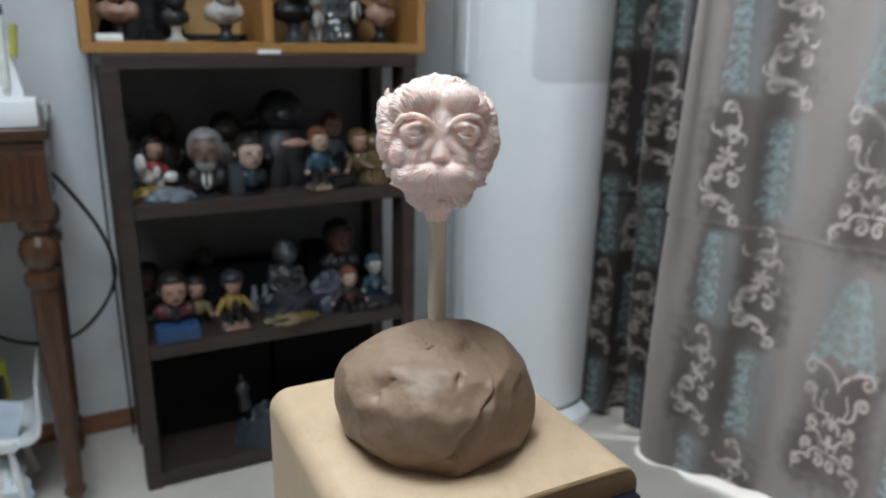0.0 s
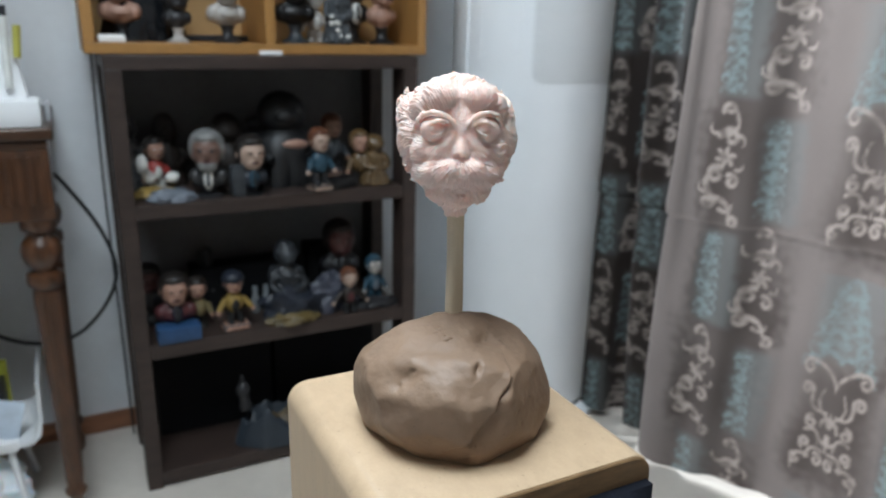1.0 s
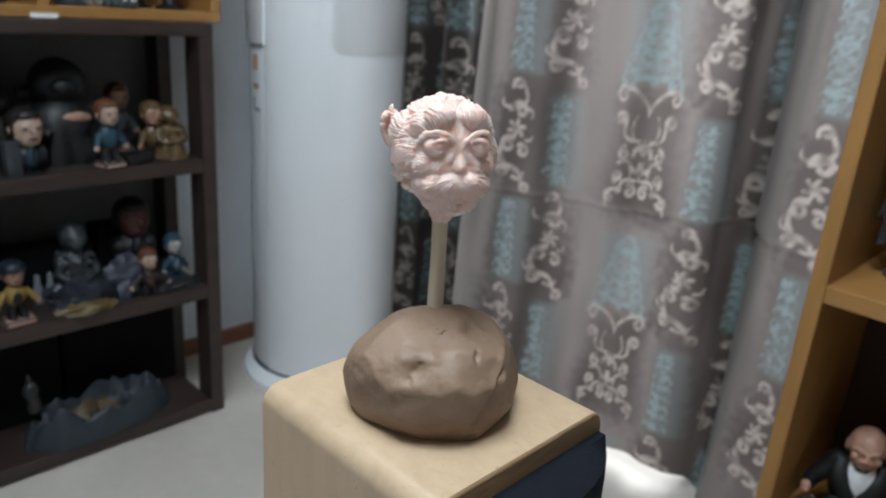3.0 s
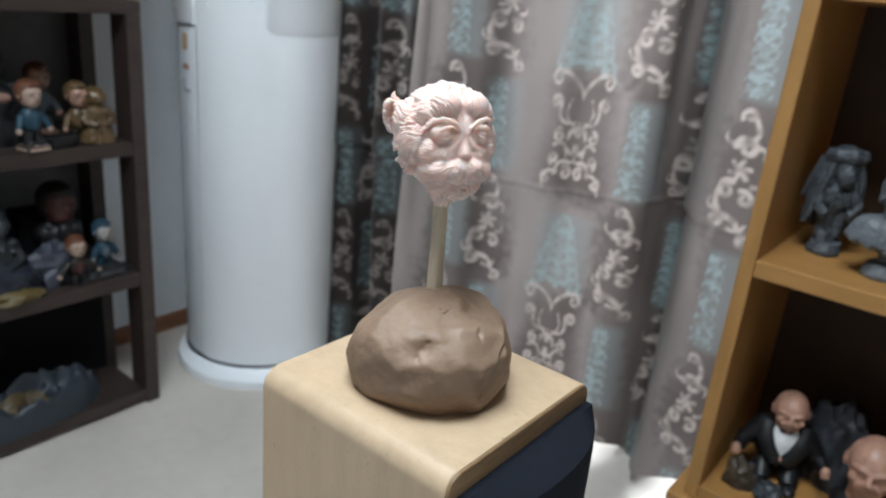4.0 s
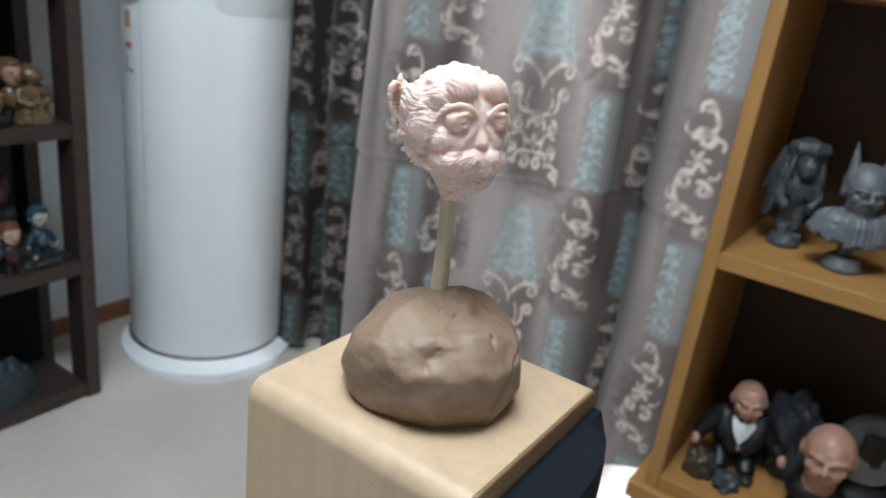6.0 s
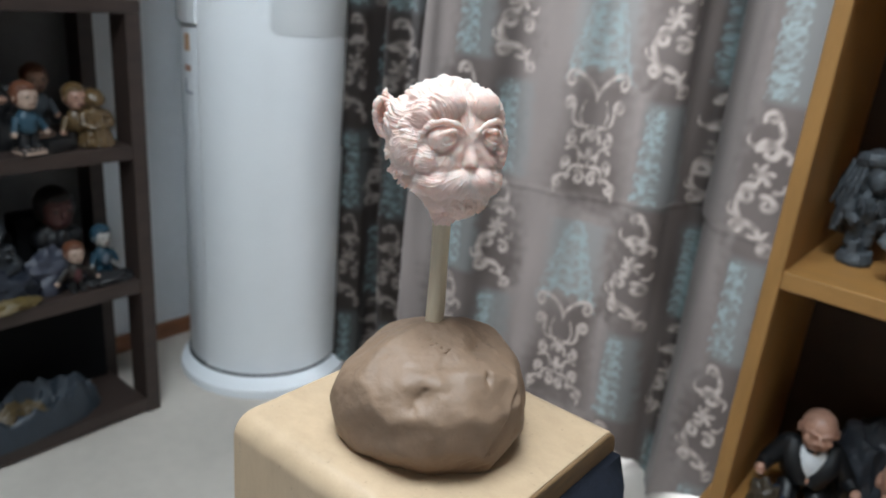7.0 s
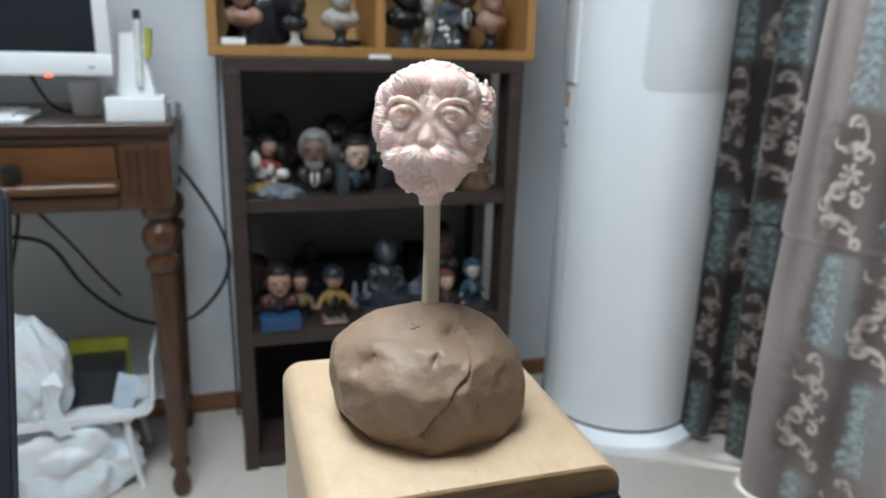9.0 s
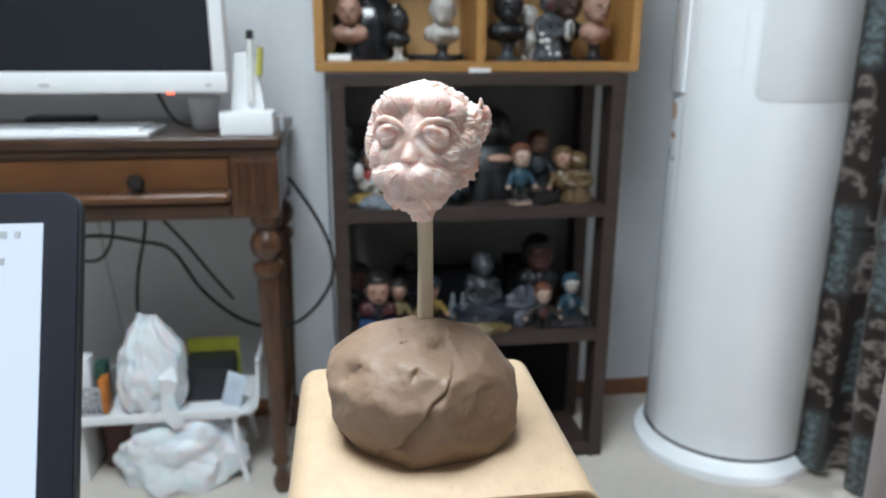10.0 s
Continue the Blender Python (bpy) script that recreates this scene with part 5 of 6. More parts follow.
bust("bust_figurine", "bald painted bust on a slim dark foot", (.588, .060, S1), .142, mats_of(SKIN, HAIRB, SKIN, SKIN), 12, hair=None, suit=False, wide=.72, plinth=.24)
bm = B(.030, .075, .02, .05, S1, S1 + .013, bev=.002)
solo("paper_slip", bm, PAPER, "small white slip lying in the box", "paper")
bm = B(.19, .32, .14, .16, S1, S1 + .012, bev=.001)
solo("black_strip", bm, BLACKP, "flat black strip lying behind the busts", "strip")
# on the upper board
chibi("small_figurine", "figure in red and white with a raised arm", (.112, .085, S2), .112, mats_of(SKIN, HAIRB, REDP, WHT, WHT, MARO), 15)
bm = bmesh.new()
ball(bm, (.085, .055, S2 + .062), (.011, .012, .020), 0)
ball(bm, (.138, .050, S2 + .034), (.015, .012, .012), 0)
cone(bm, (.088, .06, S2 + .05), (.098, .07, S2 + .03), .008, .012, 0)
lump(bm, .002, 60, 3)
solo("white_ornament", bm, WHT, "white curled ornament in front of a red figure", "ornament")
stone("scenic_rock", "yellow painted scenic base", (.105, .045, S2), (.085, .055, .018), [YELP, YELP], 2.0)
stone("scenic_rock", "pale blue stone-like scenic base", (.128, -.006, S2), (.082, .042, .024), [ICE, ICE], 5.0)
robed("cloaked_figurine", "translucent grey cloaked figure standing at the back", (.072, .135, S2), .150, [CHAR, CHAR, C("smoky_grey", (.20, .21, .22), .35), CHAR], 0, .34)
domed("cloaked_figurine", "dark brown cloaked figure at the back", (.140, .150, S2), .150, .085, C("dark_brown_paint", (.035, .022, .016)))
bust("bust_figurine", "silver-haired man in a grey suit and dark tie", (.200, .008, S2), .128, mats_of(C("weathered_skin", (.36, .20, .15)), HAIRW, C("grey_suit", (.055, .055, .058)), WHT, NAVY, MARO, CHAR), -12, wide=.95, plinth=.10, beard=1)
domed("cloaked_figurine", "dark hooded figure at the back of the shelf", (.258, .115, S2), .150, .110, C("dark_brown_paint", (.035, .022, .016)))
bust("bust_figurine", "young man with dark hair in a navy coat", (.282, .000, S2), .116, mats_of(SKIN2, HAIRB, NAVY, TEALP, HAIRB, MARO, BLK), 6, wide=.95, plinth=.10)
bm = B(-.013, .013, -.010, .010, 0, .062, bev=.002)
lump(bm, .002, 40, 1)
solo("grey_block", bm, GREYF, "small grey upright block beside a bust", "block", m=pose(.252, -.008, S2, 0, 0, 8))
domed("cloaked_figurine", "large black hooded figure at the back", (.372, .095, S2), .195, .175, BLK)
bm = bmesh.new()
cone(bm, (.30, .11, S2 + .125), (.36, .10, S2 + .135), .012, .02, 0)
ball(bm, (.385, .05, S2 + .088), (.030, .012, .010), 1)
lump(bm, .002, 50, 4)
solo("black_arm_ornament", bm, [BLK, SKIN], "black and pink outstretched ornament of a hooded figure", "ornament")
chibi("small_figurine", "red-haired figure in a teal jacket and dark trousers", (.420, -.012, S2), .130, mats_of(SKIN2, HAIRR, TEALP, TEALP, CHAR, MARO, BLK), 10, base=(.046, .040, .012))
chibi("small_figurine", "brown-haired figure in grey behind the others", (.492, .120, S2), .142, mats_of(TANS, HAIRR, GREYF, GREYF, CHAR, MARO, BLK), -5, base=(.05, .05, .01))
robed("cloaked_figurine", "gold-brown knobbly figure on a small foot", (.548, .005, S2), .108, [GOLDP, GOLDP, GOLDP, GOLDP], 0, .62)
chibi("small_figurine", "tan figure leaning beside a gold one", (.520, .02, S2), .118, mats_of(SKIN, GOLDP, GOLDP, GOLDP, HAIRB), 0)
bm = B(-.03, .03, -.02, .02, 0, .022, bev=.003)
solo("black_stand", bm, BLK, "low black stand on the shelf", "stand", m=pose(.470, .000, S2, 0, 0, 20))
# on the middle board
bust("bust_figurine", "dark-haired man in a maroon jacket", (.118, .010, S3), .132, mats_of(SKIN, HAIRB, MARO, NAVY, HAIRB, MARO, BLUEP), 0, wide=1.05, plinth=.22)
bm = B(-.042, .042, -.022, .022, 0, .032, bev=.004)
lump(bm, .002, 40, 2)
solo("scenic_rock", bm, BLUEP, "bright blue block under a painted bust", "scenic rock", m=pose(.118, -.012, S3))
bust("bust_figurine", "dark red head at the back of the shelf", (.078, .110, S3), .125, mats_of(C("dark_red_skin", (.16, .05, .04)), HAIRB, CHAR, CHAR), 0)
chibi("small_figurine", "small woman-like figure with dark hair in pale yellow", (.165, .040, S3), .110, mats_of(SKIN, HAIRB, C("straw_paint", (.42, .32, .14)), C("straw_paint", (.42, .32, .14)), HAIRB), -6)
chibi("small_figurine", "figure in yellow and black with a dark blue cap", (.232, .000, S3), .128, mats_of(SKIN, NAVY, YELP, BLK, BLK, MARO, GREYF), 4, cap=1, base=(.055, .04, .014), arms=1.25)
for k in range(2):
    bm = lathe(bmesh.new(), [(.009, 0), (.010, .03), (.006, .040), (.0055, .055), (.004, .060)], (0, 0, 0), 14)
    solo("small_bottle", bm, C("frosted_grey", (.42, .46, .48), .3), "small frosted bottle standing between figures", "bottle", "small bottles", m=pose(.292 + .024 * k, .075, S3))
robed("cloaked_figurine", "charcoal armoured figure with a pale mask", (.352, .030, S3), .172, [GREYF, BLK, C("charcoal_blue", (.035, .042, .052)), BLK], 0, .50)
stone("scenic_rock", "long yellow rocky base with a dark rider on it", (.352, -.014, S3), (.105, .05, .026), [C("mustard_paint", (.28, .19, .05)), YELP], 8.0)
stone("rock_ornament", "dark blue-black rocky mount of a figure", (.350, .012, S3), (.13, .07, .07), [NAVY, NAVY], 3.3, "ornament")
bust("bust_figurine", "tall dark bust of a man with black hair at the back", (.492, .085, S3), .185, mats_of(C("dark_red_skin", (.16, .05, .04)), HAIRB, CHAR, CHAR), 0, wide=.8, plinth=.3)
stone("rock_ornament", "slate-blue winged rocky ornament", (.455, .030, S3), (.115, .06, .080), [PURP, PURP], 6.1, "ornament")
chibi("small_figurine", "dark crouching figure with a pale face", (.482, -.006, S3), .104, mats_of(SKIN2, HAIRR, C("dark_brown_paint", (.035, .022, .016)), MARO, BLK), 0, arms=1.5)
chibi("small_figurine", "white and blue figure at the end of the shelf", (.560, .040, S3), .110, mats_of(LGREY, TEALP, TEALP, ICE, TEALP), 0)
stone("scenic_rock", "grey rocky base at the end of the shelf", (.555, .005, S3), (.10, .05, .020), [CHAR, CHAR], 9.0)
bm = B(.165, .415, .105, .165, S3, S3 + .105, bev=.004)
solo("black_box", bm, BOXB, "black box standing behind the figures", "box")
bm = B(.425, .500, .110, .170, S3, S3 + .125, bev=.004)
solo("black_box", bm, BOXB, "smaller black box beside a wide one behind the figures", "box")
# two added black blocks stand in for deep shade in the bottom bay
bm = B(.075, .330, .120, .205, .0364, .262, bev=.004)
solo("black_box", bm, BOXB, "black filler for the shade at the back of the bottom board", "box")
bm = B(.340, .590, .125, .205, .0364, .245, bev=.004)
solo("black_box", bm, BOXB, "second black filler for the shade at the back of the bottom board", "box")
robed("cloaked_figurine", "dark grey cloaked figure at the back", (.200, .130, S3), .145, [CHAR, CHAR, C("smoky_dark", (.05, .052, .056), .5), CHAR], 0, .42)
robed("cloaked_figurine", "pale grey pointed figure at the back", (.058, .150, S3), .150, [GREYF, GREYF, C("smoky_grey", (.20, .21, .22), .35), GREYF], 0, .24)
# at the bottom
def diorama():
    """Low rocky basin: an uneven raised rim round a hollow with an ochre floor."""
    bm = bmesh.new()
    rows = []
    for k in range(25):
        q = k / 24
        ring = []
        for j in range(72):
            a = 2 * math.pi * j / 72
            edge = 1 + .16 * noise.noise(Vector((math.cos(a) * 1.6, math.sin(a) * 1.6, 4.0)))
            x, y = .150 * q * edge * math.cos(a), .066 * q * edge * math.sin(a)
            rim = .052 + .030 * noise.noise(Vector((math.cos(a) * 2.2, math.sin(a) * 2.2, 9.0))) + .018 * max(0, math.cos(a - .4))
            h = .030 + (rim - .030) * math.exp(-((q - .80) / .16) ** 2) - .030 * max(0, (q - .82) / .18) ** 2
            h += .016 * noise.fractal(Vector((x * 48, y * 48, 2.0)), 1.0, 2.1, 4) + .026 * max(0, noise.noise(Vector((x * 40, y * 40, 6.0))))
            ring.append(bm.verts.new((x, y, max(.001, h) if k < 24 else 0.0)))
        rows.append(ring)
    for k, (a, b) in enumerate(zip(rows[1:], rows[2:])):
        for j in range(72):
            f = bm.faces.new((a[j], a[(j + 1) % 72], b[(j + 1) % 72], b[j]))
            c = f.calc_center_median()
            if k < 13 and -.095 < c.x < .045 and c.z < .050:
                f.material_index = 1
    bm.faces.new(rows[1]).material_index = 1
    for v in rows[0]:
        bm.verts.remove(v)
    bm.faces.new(rows[-1][::-1])
    return bm


solo("diorama", diorama(), [C("blue_grey_rock", (.055, .078, .105)), C("ochre_patch", (.22, .14, .045))], "large blue-grey rocky diorama basin with an ochre floor", "diorama", m=pose(.365, .030, .0364, 0, 0, 4), angle=35)
bm = bmesh.new()
cone(bm, (.245, .02, .12), (.24, .02, .20), .014, .004, 0)
ball(bm, (.243, .02, .165), (.016, .013, .02), 0)
lump(bm, .003, 40, 7)
solo("small_figurine", bm, CHAR, "small dark figure standing on the diorama", "figurine")
# in the honey-coloured bookcase
R2, R1 = .6724, .3304


def grey_warrior():
    bm = bmesh.new()
    rng = random.Random(5)
    # rocky foot
    for k in range(16):
        a, q = rng.uniform(0, 6.28), rng.uniform(0, .026)
        bmesh.ops.create_cube(bm, size=.018, matrix=Matrix.Translation((q * math.cos(a), q * math.sin(a), rng.uniform(.006, .034))) @ Matrix.Rotation(rng.uniform(0, 3), 4, 'Z') @ Matrix.Rotation(rng.uniform(-.4, .4), 4, 'X'))
    lathe(bm, [(.033, 0), (.035, .006), (.028, .020)], (0, 0, 0), 18, 0)
    for s in (-1, 1):
        cone(bm, (s * .014, 0, .030), (s * .014, 0, .075), .013, .016, 0, 12)
        cone(bm, (s * .030, 0, .122), (s * .040, -.012, .082), .015, .012, 0, 12)
        cone(bm, (s * .040, -.012, .082), (s * .022, -.026, .070), .011, .009, 0, 12)
        ball(bm, (s * .031, .002, .122), (.020, .019, .017), 0)
    ball(bm, (0, 0, .098), (.028, .022, .036), 0)
    # torn strips across the chest
    for k in range(7):
        x = -.024 + .008 * k
        cone(bm, (x, -.020, .112), (x * 1.1, -.027, .088 - .004 * (k % 2)), .0045, .002, 0, 8)
    # cloak down the back and both sides
    for k in range(21):
        a = radians(-20 + 11 * k)
        top = Vector((.036 * math.cos(a), .004 + .024 * math.sin(a), .130))
        low = Vector((.054 * math.cos(a), .008 + .034 * math.sin(a), .052 + .008 * math.sin(k * 2.3)))
        cone(bm, top, low, .011, .007, 0, 8)
    # bent head under a rolled cap, long plaits to both sides
    ball(bm, (0, -.004, .150), (.027, .030, .030), 0)
    ball(bm, (0, -.026, .136), (.018, .016, .018), 0)
    flesh_lock(bm, [Vector((.034 * math.cos(t), .002 + .032 * math.sin(t), .166 - .004 * math.sin(t))) for t in [2 * math.pi * j / 12 for j in range(13)]], (.012, .012), 1.0, Vector((0, 0, 1)))
    ball(bm, (0, .004, .170), (.031, .030, .014), 0)
    for s in (-1, 1):
        for k in range(4):
            flesh_lock(bm, [Vector((s * (.026 + .004 * k), -.012 + .012 * k, .160)), Vector((s * (.036 + .005 * k), -.016 + .013 * k, .125)), Vector((s * (.044 + .006 * k), -.010 + .014 * k, .088))], (.007, .008, .004), .9, Vector((0, 1, 0)))
    return carved("grey_warrior", bm, .0013, .0018, 160, 2)


def from_mesh(name, me, material, label, category, group="", m=None):
    me.materials.clear()
    for x in (material if isinstance(material, (list, tuple)) else [material]):
        me.materials.append(x)
    ob = new(name, me)
    if m is not None:
        ob.matrix_world = m
    return tagged(ob, label, category, group)


from_mesh("grey_figurine", grey_warrior(), C("mid_grey_resin", (.13, .15, .17)), "unpainted grey resin warrior with long braids and a cloak", "figurine", m=pose(.898, -1.243, R2, 0, 0, -62) @ Matrix.Diagonal((.60, .62, .78, 1)))


def stern_face(bm, c, r, old=0.0):
    """Man-like sculpted face at c with radius r, looking along -y: brow, sockets, nose, cheeks, mouth and chin."""
    c = Vector(c)

    def b(x, y, z, rx, ry, rz):
        ball(bm, c + Vector((x, y, z)) * r, (rx * r, ry * r, rz * r), 0, 18, 12)

    b(0, .08, .18, .80, .95, .86)
    b(0, -.20, -.36, .62, .66, .62)
    b(0, -.42, -.78, .34, .32, .26)
    for s in (-1, 1):
        b(s * .38, -.60, -.18, .26, .20, .22)
        b(s * .30, -.74, .05, .15, .12, .09)
        flesh_lock(bm, [c + r * Vector(q) for q in ((s * .10, -.88, .16), (s * .34, -.84, .24), (s * .62, -.58, .16))], (.06 * r, .085 * r, .05 * r), .9, Vector((0, 0, 1)))
        flesh_lock(bm, [c + r * Vector(q) for q in ((s * .16, -.84, -.26), (s * .36, -.72, -.42), (s * .38, -.60, -.64))], (.06 * r, .08 * r, .05 * r), .9, Vector((1, 0, 0)))
        b(s * .80, .10, -.02, .10, .20, .28)
        b(s * .13, -.90, -.24, .10, .10, .08)
    flesh_lock(bm, [c + r * Vector(q) for q in ((0, -.86, .14), (0, -.98, -.06), (0, -1.05, -.22))], (.08 * r, .10 * r, .13 * r), .9, Vector((1, 0, 0)))
    for z, w in ((-.46, .040), (-.55, .048)):
        flesh_lock(bm, [c + r * Vector(q) for q in ((-.27, -.74, z), (0, -.84, z + .02), (.27, -.74, z))], (.02 * r, w * r, .02 * r), .9, Vector((0, 0, 1)))


def horned_bust():
    bm = bmesh.new()
    lathe(bm, [(.026, 0), (.027, .006), (.021, .020), (.010, .025), (.012, .040)], (0, 0, 0), 24, 0)
    # broad shoulders under a cape with a ragged lower edge
    ball(bm, (0, .006, .064), (.050, .030, .024), 0, 24, 14)
    ball(bm, (0, -.006, .060), (.030, .026, .028), 0, 20, 14)
    for k in range(22):
        a = radians(180 + 180 * (k + .5) / 22)
        p = Vector((.026 * math.cos(a), .004 + .016 * math.sin(a), .078))
        q = Vector((.056 * math.cos(a), .004 + .034 * math.sin(a), .040 + .010 * abs(math.cos(a)) + .003 * math.sin(k * 1.9)))
        flesh_lock(bm, [p, (p + q) / 2 + Vector((0, 0, .008)), q], (.009, .012, .007), .7, Vector((0, 0, 1)))
    cone(bm, (0, .002, .06), (0, 0, .095), .022, .019, 0, 18)
    stern_face(bm, (0, 0, .112), .033)
    # cowl with two pointed horns
    ball(bm, (0, .006, .124), (.0285, .030, .028), 0, 22, 16)
    for s in (-1, 1):
        cone(bm, (s * .019, .004, .132), (s * .024, .008, .178), .0095, .0010, 0, 12)
    return carved("horned_bust", bm, .0010, .0006, 200, 5)


from_mesh("horned_bust", horned_bust(), C("light_grey_resin", (.25, .275, .30)), "unpainted light grey resin bust with two upright horns", "figurine", m=pose(.858, -1.320, R2, 0, 0, -66) @ Matrix.Scale(.88, 4))


def face_into(bm, c, r, neck=True):
    """The sculpted face as one skin, joined into bm."""
    t = bmesh.new()
    stern_face(t, c, r)
    if neck:
        x, y, z = c
        cone(t, (x, y + .1 * r, z - 1.3 * r), (x, y, z - .5 * r), .55 * r, .52 * r, 0, 16)
    me = carved("face", t, r * .045, r * .02, 3.2 / r, 3)
    me.materials.clear()
    bm.from_mesh(me)
    bpy.data.meshes.remove(me)


def seated_man():
    """Thick-set bald figure in a dark suit and white shirt. One mesh."""
    bm = bmesh.new()
    face_into(bm, (0, -.012, .146), .037)
    ball(bm, (0, .004, .068), (.046, .032, .052), 2, 22, 16)
    ball(bm, (0, -.0165, .088), (.027, .0205, .042), 3, 22, 16)
    for s in (-1, 1):
        flesh_lock(bm, [Vector((s * .030, -.014, .118)), Vector((s * .028, -.030, .088)), Vector((s * .008, -.037, .050))], (.012, .016, .012), .45, Vector((1, 0, 0)))
        cone(bm, (s * .036, 0, .102), (s * .064, -.006, .066), .020, .016, 2, 16)
        cone(bm, (s * .064, -.006, .066), (s * .074, -.032, .060), .015, .012, 2, 16)
        ball(bm, (s * .034, 0, .102), (.021, .022, .020), 2)
        ball(bm, (s * .076, -.040, .060), (.009, .010, .010), 7)
        for j in range(3):
            ball(bm, (s * (.072 + .004 * j), -.048, .056), (.0025, .006, .003), 7, 8, 6)
        cone(bm, (s * .022, -.010, .030), (s * .024, -.040, .010), .020, .015, 2, 16)
        ball(bm, (s * .026, -.054, .009), (.012, .018, .009), 4)
    for f in bm.faces:
        if f.material_index == 0 and f.calc_center_median().z < .121 and abs(f.calc_center_median().x) > .002:
            f.material_index = 2
        if f.material_index == 7:
            f.material_index = 0
    lump(bm, .0012, 60, 6)
    return bm


RUDDY = mat("painted_ruddy_skin", (.43, .235, .165), .4, var=.12, scale=80)
solo("seated_figurine", seated_man(), mats_of(RUDDY, HAIRB, BLK, mat("white_shirt_paint", (.80, .81, .82), .6), CHAR, MARO), "bald painted figure in a black suit and white shirt", "figurine", m=pose(.890, -1.262, R1, 0, 0, -74) @ Matrix.Scale(.77, 4), angle=60)
stone("ornament", "small blue and bronze ornament at a figure's feet", (.832, -1.232, R1), (.04, .04, .040), [C("deep_blue_paint", (.03, .07, .17)), C("bronze_paint", (.12, .085, .05))], 1.2, "ornament", lambda c: c.x < .0)
stone("grey_block", "slate-grey slab leaning behind a seated figure", (.945, -1.320, R1), (.08, .085, .125), [C("slate_paint", (.075, .085, .105)), GREYF], 7.2, "block")
stone("scenic_rock", "grey painted plinth before a seated figure", (.830, -1.272, R1), (.05, .035, .018), [GREYF, GREYF], 3.0)


def bald_head():
    bm = bmesh.new()
    face_into(bm, (0, 0, .100), .043)
    ball(bm, (0, .008, .030), (.042, .030, .024), 2, 20, 12)
    lathe(bm, [(.034, 0), (.034, .008), (.022, .016), (.022, .03)], (0, 0, 0), 18, 6)
    return bm


solo("bust_figurine", bald_head(), mats_of(RUDDY, HAIRB, BLK, BLK), "bald painted head of a man on black shoulders", "figurine", "busts", m=pose(.858, -1.378, R1, 0, 0, -86) @ Matrix.Scale(.92, 4), angle=60)
bm = bmesh.new()
bmesh.ops.create_cone(bm, cap_ends=True, segments=40, radius1=.052, radius2=.048, depth=.012, matrix=Matrix.Translation((0, 0, .082)) @ Matrix.Rotation(radians(80), 4, 'X'))
ball(bm, (0, -.007, .088), (.020, .003, .024), 1)
ball(bm, (.006, -.007, .062), (.012, .003, .012), 1)
ball(bm, (-.010, -.007, .104), (.009, .003, .010), 1)
ball(bm, (0, .0, .014), (.046, .030, .018), 2)
lump(bm, .0012, 60, 8)
solo("disc_plaque", bm, [C("stone_grey_paint", (.26, .28, .27)), BLK, CHAR], "grey upright disc plaque with a black relief blot", "ornament", m=pose(.935, -1.425, R1, 0, 0, -66), angle=50)

# ---- on the desk ----
mo = thing("computer_monitor", "white-framed computer monitor with a dark switched-off screen", "monitor")
MY = -.100
part("bezel", (lambda bm: (box(bm, -.70, -.148, MY - .012, MY + .03, .847, .884, bev=.004), box(bm, -.172, -.1475, MY - .0115, MY + .0295, .8843, 1.24, bev=.003), box(bm, -.70, -.677, MY - .0115, MY + .0295, .8843, 1.24, bev=.003), box(bm, -.70, -.1475, MY - .012, MY + .03, 1.2403, 1.265, bev=.003), bm)[-1])(bmesh.new()), WPLAST, mo, "white plastic frame")
part("screen", B(-.678, -.171, MY - .004, MY + .012, .883, 1.242), SCREEN, mo, "dark glossy screen, off")
part("rear_housing", B(-.66, -.19, MY + .03, MY + .075, .88, 1.23, bev=.02), WPLAST, mo)
part("power_light", B(-.253, -.241, MY - .0135, MY - .006, .8450, .8475, bev=.0008), glow("red_standby_light", (1.0, .12, .04), 3.0), mo, "tiny glowing red light")
for x, w in ((-.466, .018), (-.185, .010)):
    part("mark", B(x, x + w, MY - .0135, MY - .0118, .859, .8635), GPLAST, mo)
part("neck", B(-.640, -.580, MY + .015, MY + .045, .780, .880, bev=.006), WPLAST, mo)
part("foot", B(-.74, -.50, MY - .01, MY + .14, DZ, DZ + .0125, bev=.004), WPLAST, mo)
kb = thing("keyboard", "white flat computer keyboard on the desk", "keyboard")
part("body", B(-.62, -.292, -.108, .03, DZ + .0005, DZ + .010, bev=.003), WPLAST, kb)
for k in range(6):
    for j in range(14):
        part("key", B(-.610 + .0215 * j, -.591 + .0215 * j, -.098 + .020 * k, -.081 + .020 * k, DZ + .0101, DZ + .0150), WPLAST, kb, smooth=False)
kb.matrix_world = pose(0, -.0015, 0, 0, 0, 0)
cup = lathe(bmesh.new(), [(.021, 0), (.024, .004), (.028, .040), (.030, .062), (.028, .062), (.025, .006), (.001, .005)], (0, 0, 0), 26)
solo("cup", cup, WPLAST, "small white cup on the desk", "cup", m=pose(-.212, .010, DZ))
pb = thing("desk_organizer", "white desk organizer box with an upright holder for pens", "desk organizer")
part("tray", B(-.168, -.072, -.106, -.03, DZ + .0003, DZ + .043, bev=.003), WPLAST, pb)
bm = prism(bmesh.new(), [(-.150, -.07), (-.088, -.07), (-.088, -.045), (-.150, -.045)], 0, 1)
for v in bm.verts:
    t = v.co.z
    v.co = Vector((v.co.x + (.012 * t if v.co.x < -.12 else -.014 * t), v.co.y, DZ + .0434 + .105 * t))
part("holder", bm, WPLAST, pb, smooth=False)
part("pen", tube(bmesh.new(), [(-.112, -.074, DZ + .06), (-.108, -.073, DZ + .172)], .0062, 12), mat("white_pen", (.68, .69, .66), .4), pb)
